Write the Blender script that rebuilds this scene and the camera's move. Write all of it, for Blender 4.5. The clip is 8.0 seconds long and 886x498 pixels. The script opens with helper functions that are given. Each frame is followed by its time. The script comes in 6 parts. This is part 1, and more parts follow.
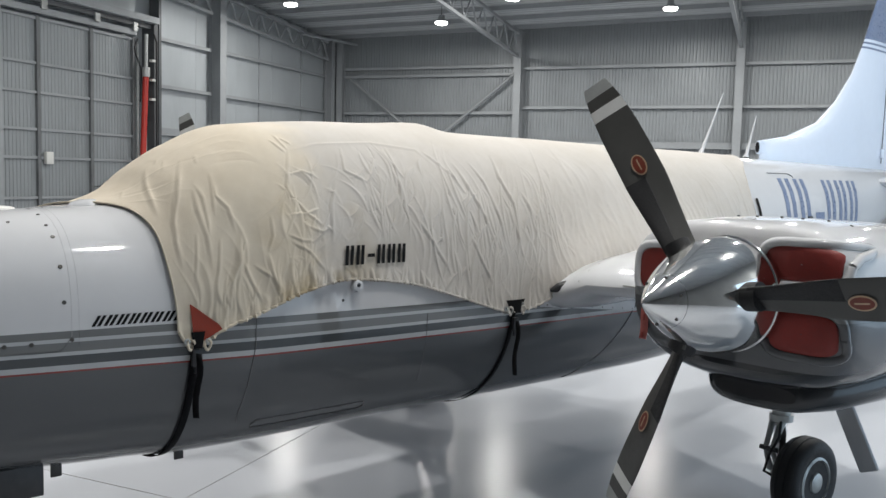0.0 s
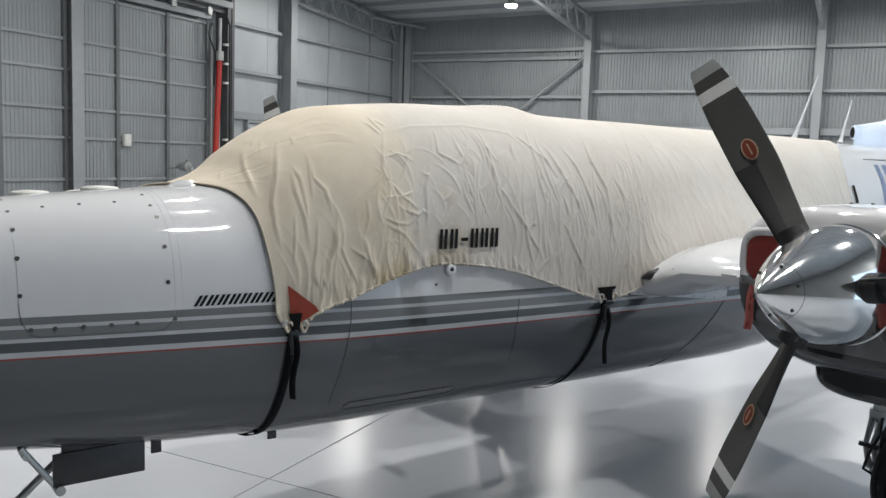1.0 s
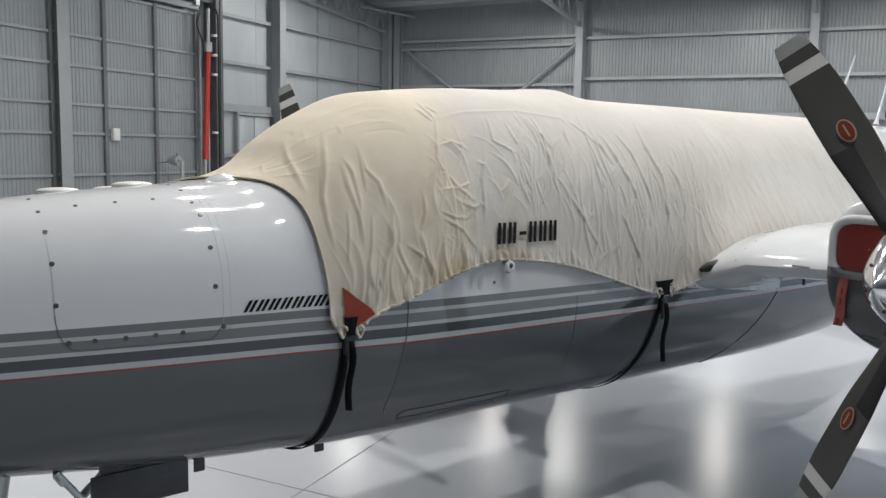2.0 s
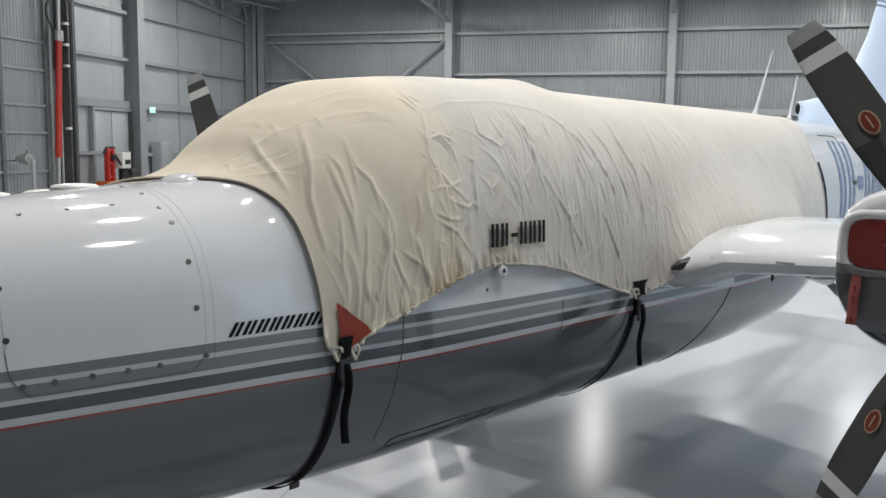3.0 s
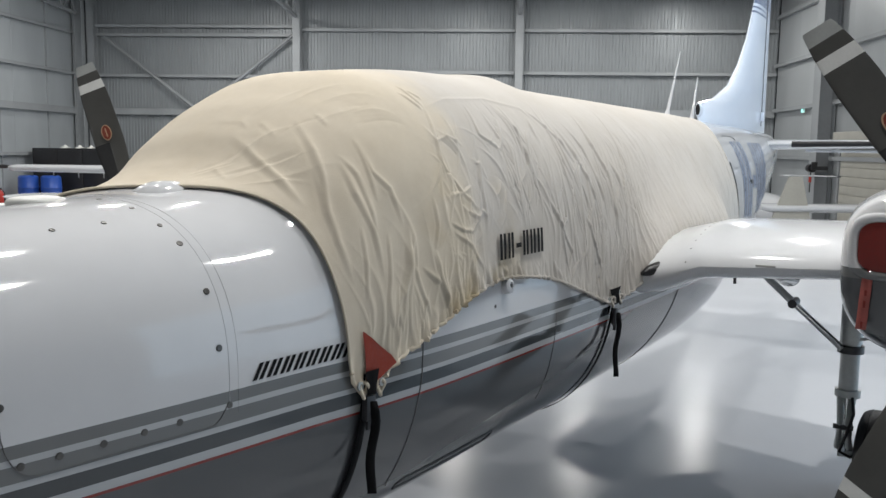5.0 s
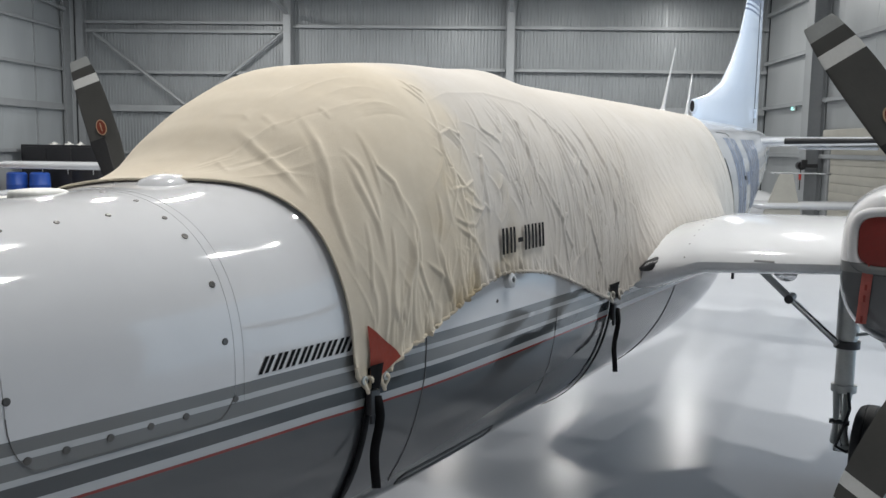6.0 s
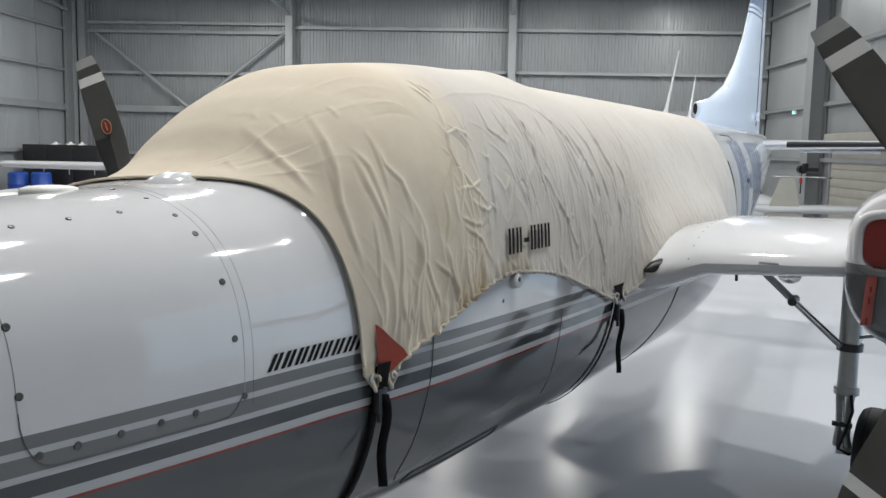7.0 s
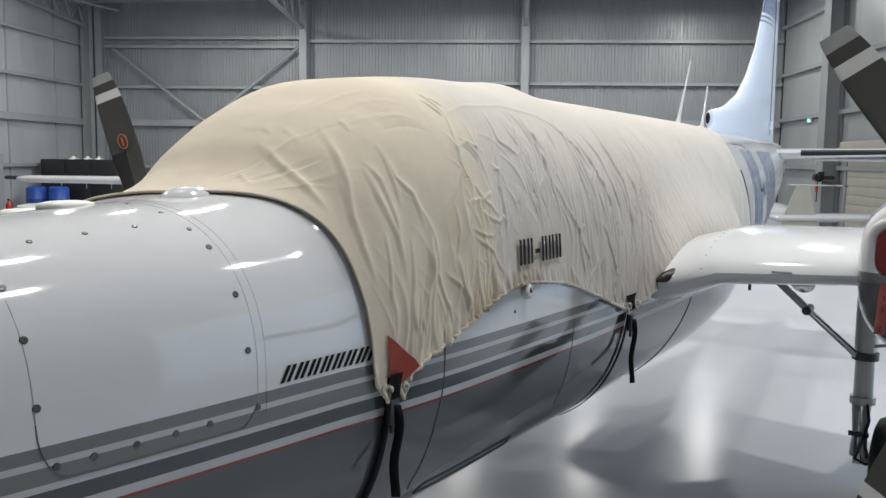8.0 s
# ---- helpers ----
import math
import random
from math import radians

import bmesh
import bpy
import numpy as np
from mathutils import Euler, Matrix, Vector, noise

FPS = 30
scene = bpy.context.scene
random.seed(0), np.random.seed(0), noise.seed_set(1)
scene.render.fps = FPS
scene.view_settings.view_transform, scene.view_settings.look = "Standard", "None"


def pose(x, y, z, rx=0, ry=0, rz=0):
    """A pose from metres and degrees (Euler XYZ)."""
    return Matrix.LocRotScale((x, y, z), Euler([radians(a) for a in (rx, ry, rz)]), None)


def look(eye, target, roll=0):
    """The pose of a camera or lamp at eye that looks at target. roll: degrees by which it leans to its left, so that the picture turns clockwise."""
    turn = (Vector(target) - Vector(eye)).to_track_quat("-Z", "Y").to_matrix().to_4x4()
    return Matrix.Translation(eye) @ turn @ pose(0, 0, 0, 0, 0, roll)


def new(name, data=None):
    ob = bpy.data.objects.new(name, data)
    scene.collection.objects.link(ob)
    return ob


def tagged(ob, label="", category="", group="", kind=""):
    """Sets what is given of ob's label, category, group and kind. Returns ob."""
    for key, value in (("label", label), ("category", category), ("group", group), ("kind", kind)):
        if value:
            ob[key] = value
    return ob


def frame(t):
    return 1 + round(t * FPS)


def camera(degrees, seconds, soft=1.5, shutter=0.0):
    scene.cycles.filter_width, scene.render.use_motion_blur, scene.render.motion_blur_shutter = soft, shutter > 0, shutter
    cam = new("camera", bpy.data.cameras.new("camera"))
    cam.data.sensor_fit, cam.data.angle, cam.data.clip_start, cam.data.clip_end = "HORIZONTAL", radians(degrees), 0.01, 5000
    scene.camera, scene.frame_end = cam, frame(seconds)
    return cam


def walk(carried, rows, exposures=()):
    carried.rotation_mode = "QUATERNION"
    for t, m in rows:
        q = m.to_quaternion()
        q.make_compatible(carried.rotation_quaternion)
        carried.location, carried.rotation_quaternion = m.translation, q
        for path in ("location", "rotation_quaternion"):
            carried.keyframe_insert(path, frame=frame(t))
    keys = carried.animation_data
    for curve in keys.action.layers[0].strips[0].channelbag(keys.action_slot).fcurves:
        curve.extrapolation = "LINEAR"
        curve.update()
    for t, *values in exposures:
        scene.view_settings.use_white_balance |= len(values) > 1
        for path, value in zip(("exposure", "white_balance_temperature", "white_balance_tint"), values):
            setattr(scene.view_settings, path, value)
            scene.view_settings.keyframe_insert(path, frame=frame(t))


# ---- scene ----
cam = camera(54.6, 8.0)
PATH = [
    (0, (-0.227, -0.465, 1.908), (-0.968, 1.385, 1.738), 1.5),
    (0.5, (-0.267, -0.47, 1.908), (-1.055, 1.359, 1.723), 1.8),
    (1, (-0.387, -0.477, 1.898), (-1.256, 1.312, 1.688), 1.9),
    (1.2, (-0.46, -0.474, 1.894), (-1.353, 1.302, 1.675), 1.9),
    (2.3, (-0.954, -0.294, 1.879), (-1.732, 1.533, 1.641), 0.9),
    (2.5, (-1.074, -0.258, 1.877), (-1.796, 1.592, 1.641), 1.1),
    (3, (-1.417, -0.191, 1.866), (-1.942, 1.725, 1.631), 0.8),
    (3.5, (-1.654, -0.088, 1.867), (-2.038, 1.862, 1.639), 0.7),
    (4, (-1.786, -0.005, 1.867), (-2.113, 1.956, 1.651), 0.2),
    (4.5, (-1.989, 0.03, 1.873), (-2.19, 2.007, 1.647), 0.7),
    (6, (-2.127, 0.05, 1.857), (-2.251, 2.032, 1.619), 0.9),
    (6.5, (-2.139, 0.047, 1.852), (-2.261, 2.03, 1.622), 1.1),
    (7, (-2.149, 0.04, 1.849), (-2.273, 2.023, 1.616), 1.2),
    (7.5, (-2.145, 0.031, 1.848), (-2.283, 2.013, 1.618), 1.0),
    (8, (-2.136, 0.02, 1.853), (-2.295, 2.003, 1.645), 0.7),
]
walk(cam, [(t, look(eye, target, roll)) for t, eye, target, roll in PATH])

# ---------------------------------------------------------------- light
world = bpy.data.worlds.new("world")
scene.world = world
world.use_nodes = True
world.node_tree.nodes["Background"].inputs[0].default_value = (0.6, 0.7, 0.8, 1)
world.node_tree.nodes["Background"].inputs[1].default_value = 0.02
scene.view_settings.exposure = 0.0
LAMP_WATTS = 176.0
LAMPS = [(-13.72, 21.05), (-7.4, 22.0), (0.0, 23.6), (-10.3, 24.07), (-3.52, 24.03), (3.5, 24.9)]
LAMPS += [(-11.0, 11.6), (-8.0, 13.4), (-5.4, 11.5), (-2.2, 13.3), (1.0, 11.5), (4.2, 13.3)]
LAMPS += [(-9.4, 3.0), (-6.0, 6.6), (-3.1, 4.5), (-0.3, 2.5), (2.1, 5.4)]

# daylight through the open doorway in the right side wall, outside the view: from y, to y, height
DOORWAY = (1.5, 11.5, 4.6)
day = bpy.data.lights.new("doorway_daylight", "AREA")
day.shape, day.size, day.size_y, day.energy, day.color = "RECTANGLE", DOORWAY[1] - DOORWAY[0], DOORWAY[2], 250.0, (0.60, 0.80, 1.0)
doorway_light = new("doorway_daylight", day)
doorway_light.matrix_basis = pose(6.16, (DOORWAY[0] + DOORWAY[1]) / 2, DOORWAY[2] / 2, 90, 0, 90)

# the aircraft stands turned against the hangar; its frame: x to its left wing, y aft, z up from the floor + 0.3
YAW, CL = 26.5, -3.80
AIR = pose(CL * math.cos(radians(YAW)), -CL * math.sin(radians(YAW)), 0.3, 0, 0, -YAW)


# ---------------------------------------------------------------- materials
def rgba(c):
    return (*c, 1) if len(c) == 3 else c


def mat(name, colour, rough=0.5, metal=0.0, vary=0.1, scale=6.0, bump=0.0, bump_scale=80.0, coat=0.0, island=0.0, spec=0.5, stretch=(1, 1, 1), polish=0.15):
    """A principled material with two scales of colour variation and a fine relief."""
    m = bpy.data.materials.new(name)
    m.use_nodes = True
    n, l = m.node_tree.nodes, m.node_tree.links
    b = n["Principled BSDF"]
    tc = n.new("ShaderNodeTexCoord")
    mp = n.new("ShaderNodeMapping")
    mp.inputs["Scale"].default_value = stretch
    l.new(tc.outputs["Object"], mp.inputs[0])
    big, small = n.new("ShaderNodeTexNoise"), n.new("ShaderNodeTexNoise")
    big.inputs["Scale"].default_value, small.inputs["Scale"].default_value = scale, scale * 9
    big.inputs["Detail"].default_value, small.inputs["Detail"].default_value = 5, 3
    l.new(mp.outputs[0], big.inputs["Vector"]), l.new(mp.outputs[0], small.inputs["Vector"])
    mix = n.new("ShaderNodeMix")
    mix.data_type = "FLOAT"
    mix.inputs[0].default_value = 0.35
    l.new(big.outputs[0], mix.inputs[2]), l.new(small.outputs[0], mix.inputs[3])
    ramp = n.new("ShaderNodeMapRange")
    ramp.inputs[1].default_value, ramp.inputs[2].default_value = 0.3, 0.7
    ramp.inputs[3].default_value, ramp.inputs[4].default_value = 1 - vary, 1 + vary
    l.new(mix.outputs[0], ramp.inputs[0])
    hsv = n.new("ShaderNodeHueSaturation")
    hsv.inputs["Color"].default_value = rgba(colour)
    l.new(ramp.outputs[0], hsv.inputs["Value"])
    l.new(hsv.outputs[0], b.inputs["Base Color"])
    rr = n.new("ShaderNodeMapRange")
    rr.inputs[1].default_value, rr.inputs[2].default_value = 0.3, 0.7
    rr.inputs[3].default_value, rr.inputs[4].default_value = max(0.02, rough * (1 - polish)), min(1, rough * (1 + polish))
    l.new(small.outputs[0], rr.inputs[0])
    l.new(rr.outputs[0], b.inputs["Roughness"])
    b.inputs["Metallic"].default_value = metal
    b.inputs["Coat Weight"].default_value = coat
    b.inputs["Coat Roughness"].default_value = 0.05
    b.inputs["Specular IOR Level"].default_value = spec
    if bump:
        bn, bu = n.new("ShaderNodeTexNoise"), n.new("ShaderNodeBump")
        bn.inputs["Scale"].default_value = bump_scale
        bn.inputs["Detail"].default_value = 4
        l.new(mp.outputs[0], bn.inputs["Vector"])
        bu.inputs["Strength"].default_value, bu.inputs["Distance"].default_value = bump, 0.01
        l.new(bn.outputs[0], bu.inputs["Height"])
        l.new(bu.outputs[0], b.inputs["Normal"])
    return m


WHITE, MID, LIGHT, DARK, LOWER, RED = (0.61, 0.612, 0.622), (0.15, 0.155, 0.155), (0.42, 0.43, 0.44), (0.055, 0.062, 0.067), (0.088, 0.091, 0.096), (0.20, 0.03, 0.025)


def paint(name, bands, slope=0.0, taper=0.0):
    """Gloss aircraft paint in level bands: (height below which the colour holds, colour), from the lowest."""
    m = mat(name, WHITE, 0.06, 0.0, 0.025, 1.5, 0.0, 3.0, coat=0.0, polish=0.02, spec=0.5)
    n, l = m.node_tree.nodes, m.node_tree.links
    tc, sep = n.new("ShaderNodeTexCoord"), n.new("ShaderNodeSeparateXYZ")
    l.new(tc.outputs["Object"], sep.inputs[0])
    ma = n.new("ShaderNodeMath")
    ma.operation = "MULTIPLY_ADD"
    ma.inputs[1].default_value = slope
    l.new(sep.outputs[1], ma.inputs[0]), l.new(sep.outputs[2], ma.inputs[2])
    # the bands draw together towards the nose
    near, off, fan = n.new("ShaderNodeMapRange"), n.new("ShaderNodeMath"), n.new("ShaderNodeMath")
    near.inputs[1].default_value, near.inputs[2].default_value = -1.0, 1.3
    near.inputs[3].default_value, near.inputs[4].default_value = 1.0 + taper, 1.0
    l.new(sep.outputs[1], near.inputs[0])
    off.operation, fan.operation = "SUBTRACT", "MULTIPLY_ADD"
    off.inputs[1].default_value = fan.inputs[2].default_value = 0.982
    l.new(ma.outputs[0], off.inputs[0]), l.new(off.outputs[0], fan.inputs[0]), l.new(near.outputs[0], fan.inputs[1])
    r = n.new("ShaderNodeMapRange")
    r.inputs[1].default_value, r.inputs[2].default_value = 0.0, 2.0
    l.new(fan.outputs[0], r.inputs[0])
    cr = n.new("ShaderNodeValToRGB")
    cr.color_ramp.interpolation = "CONSTANT"
    e = cr.color_ramp.elements
    e[0].position, e[0].color = 0, rgba(bands[0][1])
    for k in range(1, len(bands)):
        el = e[1] if k == 1 else e.new(bands[k - 1][0] / 2)
        el.position, el.color = bands[k - 1][0] / 2, rgba(bands[k][1])
    l.new(r.outputs[0], cr.inputs[0])
    hsv = next(x for x in n if x.bl_idname == "ShaderNodeHueSaturation")
    l.new(cr.outputs[0], hsv.inputs["Color"])
    return m


M_BODY = paint("body_paint", [(0.808, LOWER), (0.817, RED), (0.838, LIGHT), (0.879, DARK), (0.897, LIGHT), (0.934, MID), (0.952, LIGHT), (0.982, MID), (9, WHITE)], 0.008, 0.2)
M_COWL = paint("cowl_paint", [(0.90, (0.02, 0.021, 0.023)), (1.11, LOWER), (1.15, MID), (9, WHITE)])
M_SCOOP = mat("scoop_paint", (0.03, 0.032, 0.035), 0.10, 0, 0.05, 4, polish=0.02)
M_WHITE = mat("white_paint", (0.58, 0.59, 0.605), 0.12, 0, 0.025, 2, coat=0.0, polish=0.02)
# the fin's colour is raised and blued to carry cool daylight
M_FIN = paint("fin_daylit_paint", [(0.1, LOWER), (2.0, (0.79, 0.86, 0.97)), (9, (0.79, 0.86, 0.97))])
M_BLUE = mat("blue_grey_paint", (0.17, 0.22, 0.34), 0.3, 0, 0.08, 5, coat=0.3)
M_CHROME = mat("polished_metal", (0.80, 0.80, 0.79), 0.09, 1.0, 0.04, 8, 0.01, 15)
M_BLADE = mat("blade_grey", (0.058, 0.057, 0.053), 0.45, 0.0, 0.12, 5, 0.05, 120)
M_TIPWHITE = mat("tip_white", (0.62, 0.62, 0.6), 0.45, 0, 0.08, 12)
M_TIPGREY = mat("tip_grey", (0.33, 0.34, 0.33), 0.5, 0, 0.1, 12)
M_RUBBER = mat("rubber_black", (0.009, 0.009, 0.010), 0.6, 0, 0.2, 12, 0.1, 150)
M_BLACK = mat("black_plastic", (0.012, 0.012, 0.014), 0.4, 0, 0.15, 10)
M_WEB = mat("strap_webbing", (0.006, 0.006, 0.007), 0.9, 0, 0.25, 40, 0.2, 400, spec=0.15)
M_BADGE = mat("badge_red", (0.18, 0.035, 0.02), 0.35, 0, 0.15, 20)
M_GOLD = mat("badge_rim", (0.5, 0.36, 0.24), 0.4, 0.2, 0.1, 20)
M_PLUG = mat("plug_red", (0.22, 0.022, 0.016), 0.55, 0, 0.15, 9, 0.1, 200)
M_RIBBON = mat("ribbon_red", (0.36, 0.09, 0.075), 0.6, 0, 0.25, 18, 0.15, 200)
M_PATCH = mat("patch_red", (0.27, 0.035, 0.016), 0.7, 0, 0.12, 12, 0.15, 300)
M_GEAR = mat("gear_metal", (0.42, 0.43, 0.42), 0.4, 0.6, 0.15, 14, 0.05, 80)
M_DARKGEAR = mat("gear_dark", (0.05, 0.05, 0.052), 0.45, 0.4, 0.2, 14)
M_SCREW = mat("screw_steel", (0.10, 0.095, 0.09), 0.4, 0.8, 0.2, 60)
M_SEAM = mat("seam_dark", (0.1, 0.1, 0.1), 0.6)
M_FAINT = mat("seam_faint", (0.40, 0.40, 0.41), 0.5)
M_JOINT = mat("slab_joint", (0.40, 0.40, 0.41), 0.6)
M_INK = mat("ink_black", (0.010, 0.010, 0.011), 0.8, 0, 0.1, 20, spec=0.12)
M_STEEL = mat("hangar_steel", (0.29, 0.305, 0.315), 0.5, 0.25, 0.12, 1.2, 0.05, 20)
M_STEELMID = mat("hangar_steel_mid", (0.14, 0.147, 0.152), 0.5, 0.2, 0.2, 2)
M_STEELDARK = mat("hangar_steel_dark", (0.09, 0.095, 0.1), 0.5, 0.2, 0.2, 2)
M_CREAM = mat("cream_metal", (0.36, 0.35, 0.31), 0.5, 0, 0.08, 3)
M_BLUEPLASTIC = mat("blue_plastic", (0.02, 0.07, 0.32), 0.35, 0, 0.1, 5)
M_REDPAINT = mat("red_paint", (0.42, 0.03, 0.02), 0.4, 0, 0.12, 6)
M_ORANGE = mat("orange_paint", (0.5, 0.1, 0.02), 0.45, 0, 0.15, 6)
M_OFFWHITE = mat("offwhite_plastic", (0.6, 0.6, 0.57), 0.45, 0, 0.06, 6)


def sheet_metal(name, colour, rough, metal):
    """Zinc-coated wall sheet: blotchy spangle and faint runs down the sheet."""
    return mat(name, colour, rough, metal, 0.10, 0.9, 0.012, 30, stretch=(1, 1, 0.25))


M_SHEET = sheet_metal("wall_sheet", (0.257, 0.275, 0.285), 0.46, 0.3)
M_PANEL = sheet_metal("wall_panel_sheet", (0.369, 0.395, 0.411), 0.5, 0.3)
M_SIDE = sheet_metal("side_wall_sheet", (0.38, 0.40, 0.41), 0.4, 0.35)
# white only to bounce light from the unseen front wall
M_FRONTWALL = mat("bounce_wall_sheet", (0.6, 0.61, 0.62), 0.5, 0, 0.05, 0.5)
M_ROOF = sheet_metal("roof_sheet", (0.414, 0.432, 0.446), 0.5, 0.2)


def floor_material():
    """Pale epoxy: near-even colour with faint broad mottling."""
    m = mat("epoxy_floor", (0.54, 0.556, 0.588), 0.22, 0, 0.03, 0.25, 0.035, 40, spec=0.15, polish=0.0)
    return m


M_FLOOR = floor_material()


def canvas_material():
    """Cream canvas: faint stains, an aged tan front panel with an uneven border, a grubby hem and a fine crumple."""
    m = mat("canvas", (0.64, 0.595, 0.508), 0.85, 0, 0.05, 2.2, 0.08, 300, spec=0.2)
    n, l = m.node_tree.nodes, m.node_tree.links
    hsv = next(x for x in n if x.bl_idname == "ShaderNodeHueSaturation")
    tc, st = n.new("ShaderNodeTexCoord"), n.new("ShaderNodeTexNoise")
    st.inputs["Scale"].default_value, st.inputs["Detail"].default_value, st.inputs["Roughness"].default_value = 3.2, 8, 0.7
    l.new(tc.outputs["Object"], st.inputs["Vector"])
    cr = n.new("ShaderNodeValToRGB")
    cr.color_ramp.elements[0].position, cr.color_ramp.elements[0].color = 0.28, (0.500, 0.462, 0.412, 1)
    cr.color_ramp.elements[1].position, cr.color_ramp.elements[1].color = 0.60, (0.545, 0.512, 0.470, 1)
    l.new(st.outputs[0], cr.inputs[0])
    # the front panel has aged to a deeper tan than the newer cloth behind it
    sep, edge, tan = n.new("ShaderNodeSeparateXYZ"), n.new("ShaderNodeMath"), n.new("ShaderNodeMix")
    l.new(tc.outputs["Object"], sep.inputs[0])
    wob = n.new("ShaderNodeTexNoise")
    wob.inputs["Scale"].default_value, wob.inputs["Detail"].default_value = 5.0, 4
    l.new(tc.outputs["Object"], wob.inputs["Vector"])
    edge.operation = "MULTIPLY_ADD"
    edge.inputs[1].default_value = 0.45
    l.new(wob.outputs[0], edge.inputs[0]), l.new(sep.outputs[1], edge.inputs[2])
    rng_y = n.new("ShaderNodeMapRange")
    rng_y.interpolation_type = "SMOOTHSTEP"
    rng_y.inputs[1].default_value, rng_y.inputs[2].default_value = 1.70, 2.0
    rng_y.inputs[3].default_value, rng_y.inputs[4].default_value = 1.0, 0.0
    l.new(edge.outputs[0], rng_y.inputs[0])
    tan.data_type, tan.blend_type = "RGBA", "MULTIPLY"
    l.new(rng_y.outputs[0], tan.inputs[0])
    l.new(cr.outputs[0], tan.inputs[6])
    tan.inputs[7].default_value = (1.15, 1.09, 0.965, 1)
    # yellow-brown stains in the slack cloth behind the bow
    blot, low, spot, grime = n.new("ShaderNodeTexNoise"), n.new("ShaderNodeMapRange"), n.new("ShaderNodeMath"), n.new("ShaderNodeMix")
    blot.inputs["Scale"].default_value, blot.inputs["Detail"].default_value = 4.5, 5
    l.new(tc.outputs["Object"], blot.inputs["Vector"])
    cut = n.new("ShaderNodeMapRange")
    cut.inputs[1].default_value, cut.inputs[2].default_value = 0.47, 0.62
    l.new(blot.outputs[0], cut.inputs[0])
    low.inputs[1].default_value, low.inputs[2].default_value = 0.0, 0.42
    low.inputs[3].default_value, low.inputs[4].default_value = 1.0, 0.0
    away = n.new("ShaderNodeVectorMath")
    away.operation = "DISTANCE"
    away.inputs[1].default_value = (0.58, 1.62, 1.2)
    l.new(tc.outputs["Object"], away.inputs[0]), l.new(away.outputs["Value"], low.inputs[0])
    spot.operation = "MULTIPLY"
    l.new(cut.outputs[0], spot.inputs[0]), l.new(low.outputs[0], spot.inputs[1])
    grime.data_type, grime.blend_type = "RGBA", "MULTIPLY"
    l.new(spot.outputs[0], grime.inputs[0]), l.new(tan.outputs[2], grime.inputs[6])
    grime.inputs[7].default_value = (0.62, 0.54, 0.37, 1)
    l.new(grime.outputs[2], hsv.inputs["Color"])
    # small creases in the cloth
    mp, rg, bu = n.new("ShaderNodeMapping"), n.new("ShaderNodeTexNoise"), n.new("ShaderNodeBump")
    mp.inputs["Scale"].default_value, mp.inputs["Rotation"].default_value = (1.0, 2.0, 0.7), (0.3, 0, 0)
    rg.noise_type = "RIDGED_MULTIFRACTAL"
    rg.inputs["Scale"].default_value, rg.inputs["Detail"].default_value = 8.0, 3.0
    bu.inputs["Strength"].default_value, bu.inputs["Distance"].default_value = 0.26, 0.006
    l.new(tc.outputs["Object"], mp.inputs[0]), l.new(mp.outputs[0], rg.inputs["Vector"]), l.new(rg.outputs[0], bu.inputs["Height"])
    old = next(x for x in n if x.bl_idname == "ShaderNodeBump" and x != bu)
    l.new(bu.outputs[0], old.inputs["Normal"])
    return m


M_CANVAS = canvas_material()
M_LAMP = bpy.data.materials.new("lamp_glow")
M_LAMP.use_nodes = True
M_LAMP.node_tree.nodes["Principled BSDF"].inputs["Emission Color"].default_value = (1, 0.98, 0.93, 1)
M_LAMP.node_tree.nodes["Principled BSDF"].inputs["Emission Strength"].default_value = 11
M_EXIT = bpy.data.materials.new("exit_glow")
M_EXIT.use_nodes = True
M_EXIT.node_tree.nodes["Principled BSDF"].inputs["Base Color"].default_value = (0.1, 0.6, 0.5, 1)
M_EXIT.node_tree.nodes["Principled BSDF"].inputs["Emission Color"].default_value = (0.45, 0.95, 0.9, 1)
M_EXIT.node_tree.nodes["Principled BSDF"].inputs["Emission Strength"].default_value = 1.2


# ---------------------------------------------------------------- mesh helpers
def mesh_of(name, verts, faces, material, smooth=True, sharp=None):
    me = bpy.data.meshes.new(name)
    me.from_pydata([tuple(v) for v in verts], [], faces)
    me.update()
    bm = bmesh.new()
    bm.from_mesh(me)
    bmesh.ops.recalc_face_normals(bm, faces=bm.faces)
    bm.to_mesh(me)
    bm.free()
    me.materials.append(material)
    if smooth:
        me.polygons.foreach_set("use_smooth", [True] * len(me.polygons))
        me.set_sharp_from_angle(angle=radians(sharp or 40))
    return me


def part(name, me, parent=None, label="", m=None):
    """Links a mesh as one object, under a thing or a part, at the pose m."""
    ob = new(name, me)
    if parent:
        ob.parent = parent
    if m:
        ob.matrix_basis = m
    return tagged(ob, label)


def empty(name, m, label, category, group=""):
    ob = new(name)
    ob.matrix_basis = m
    return tagged(ob, label, category, group)


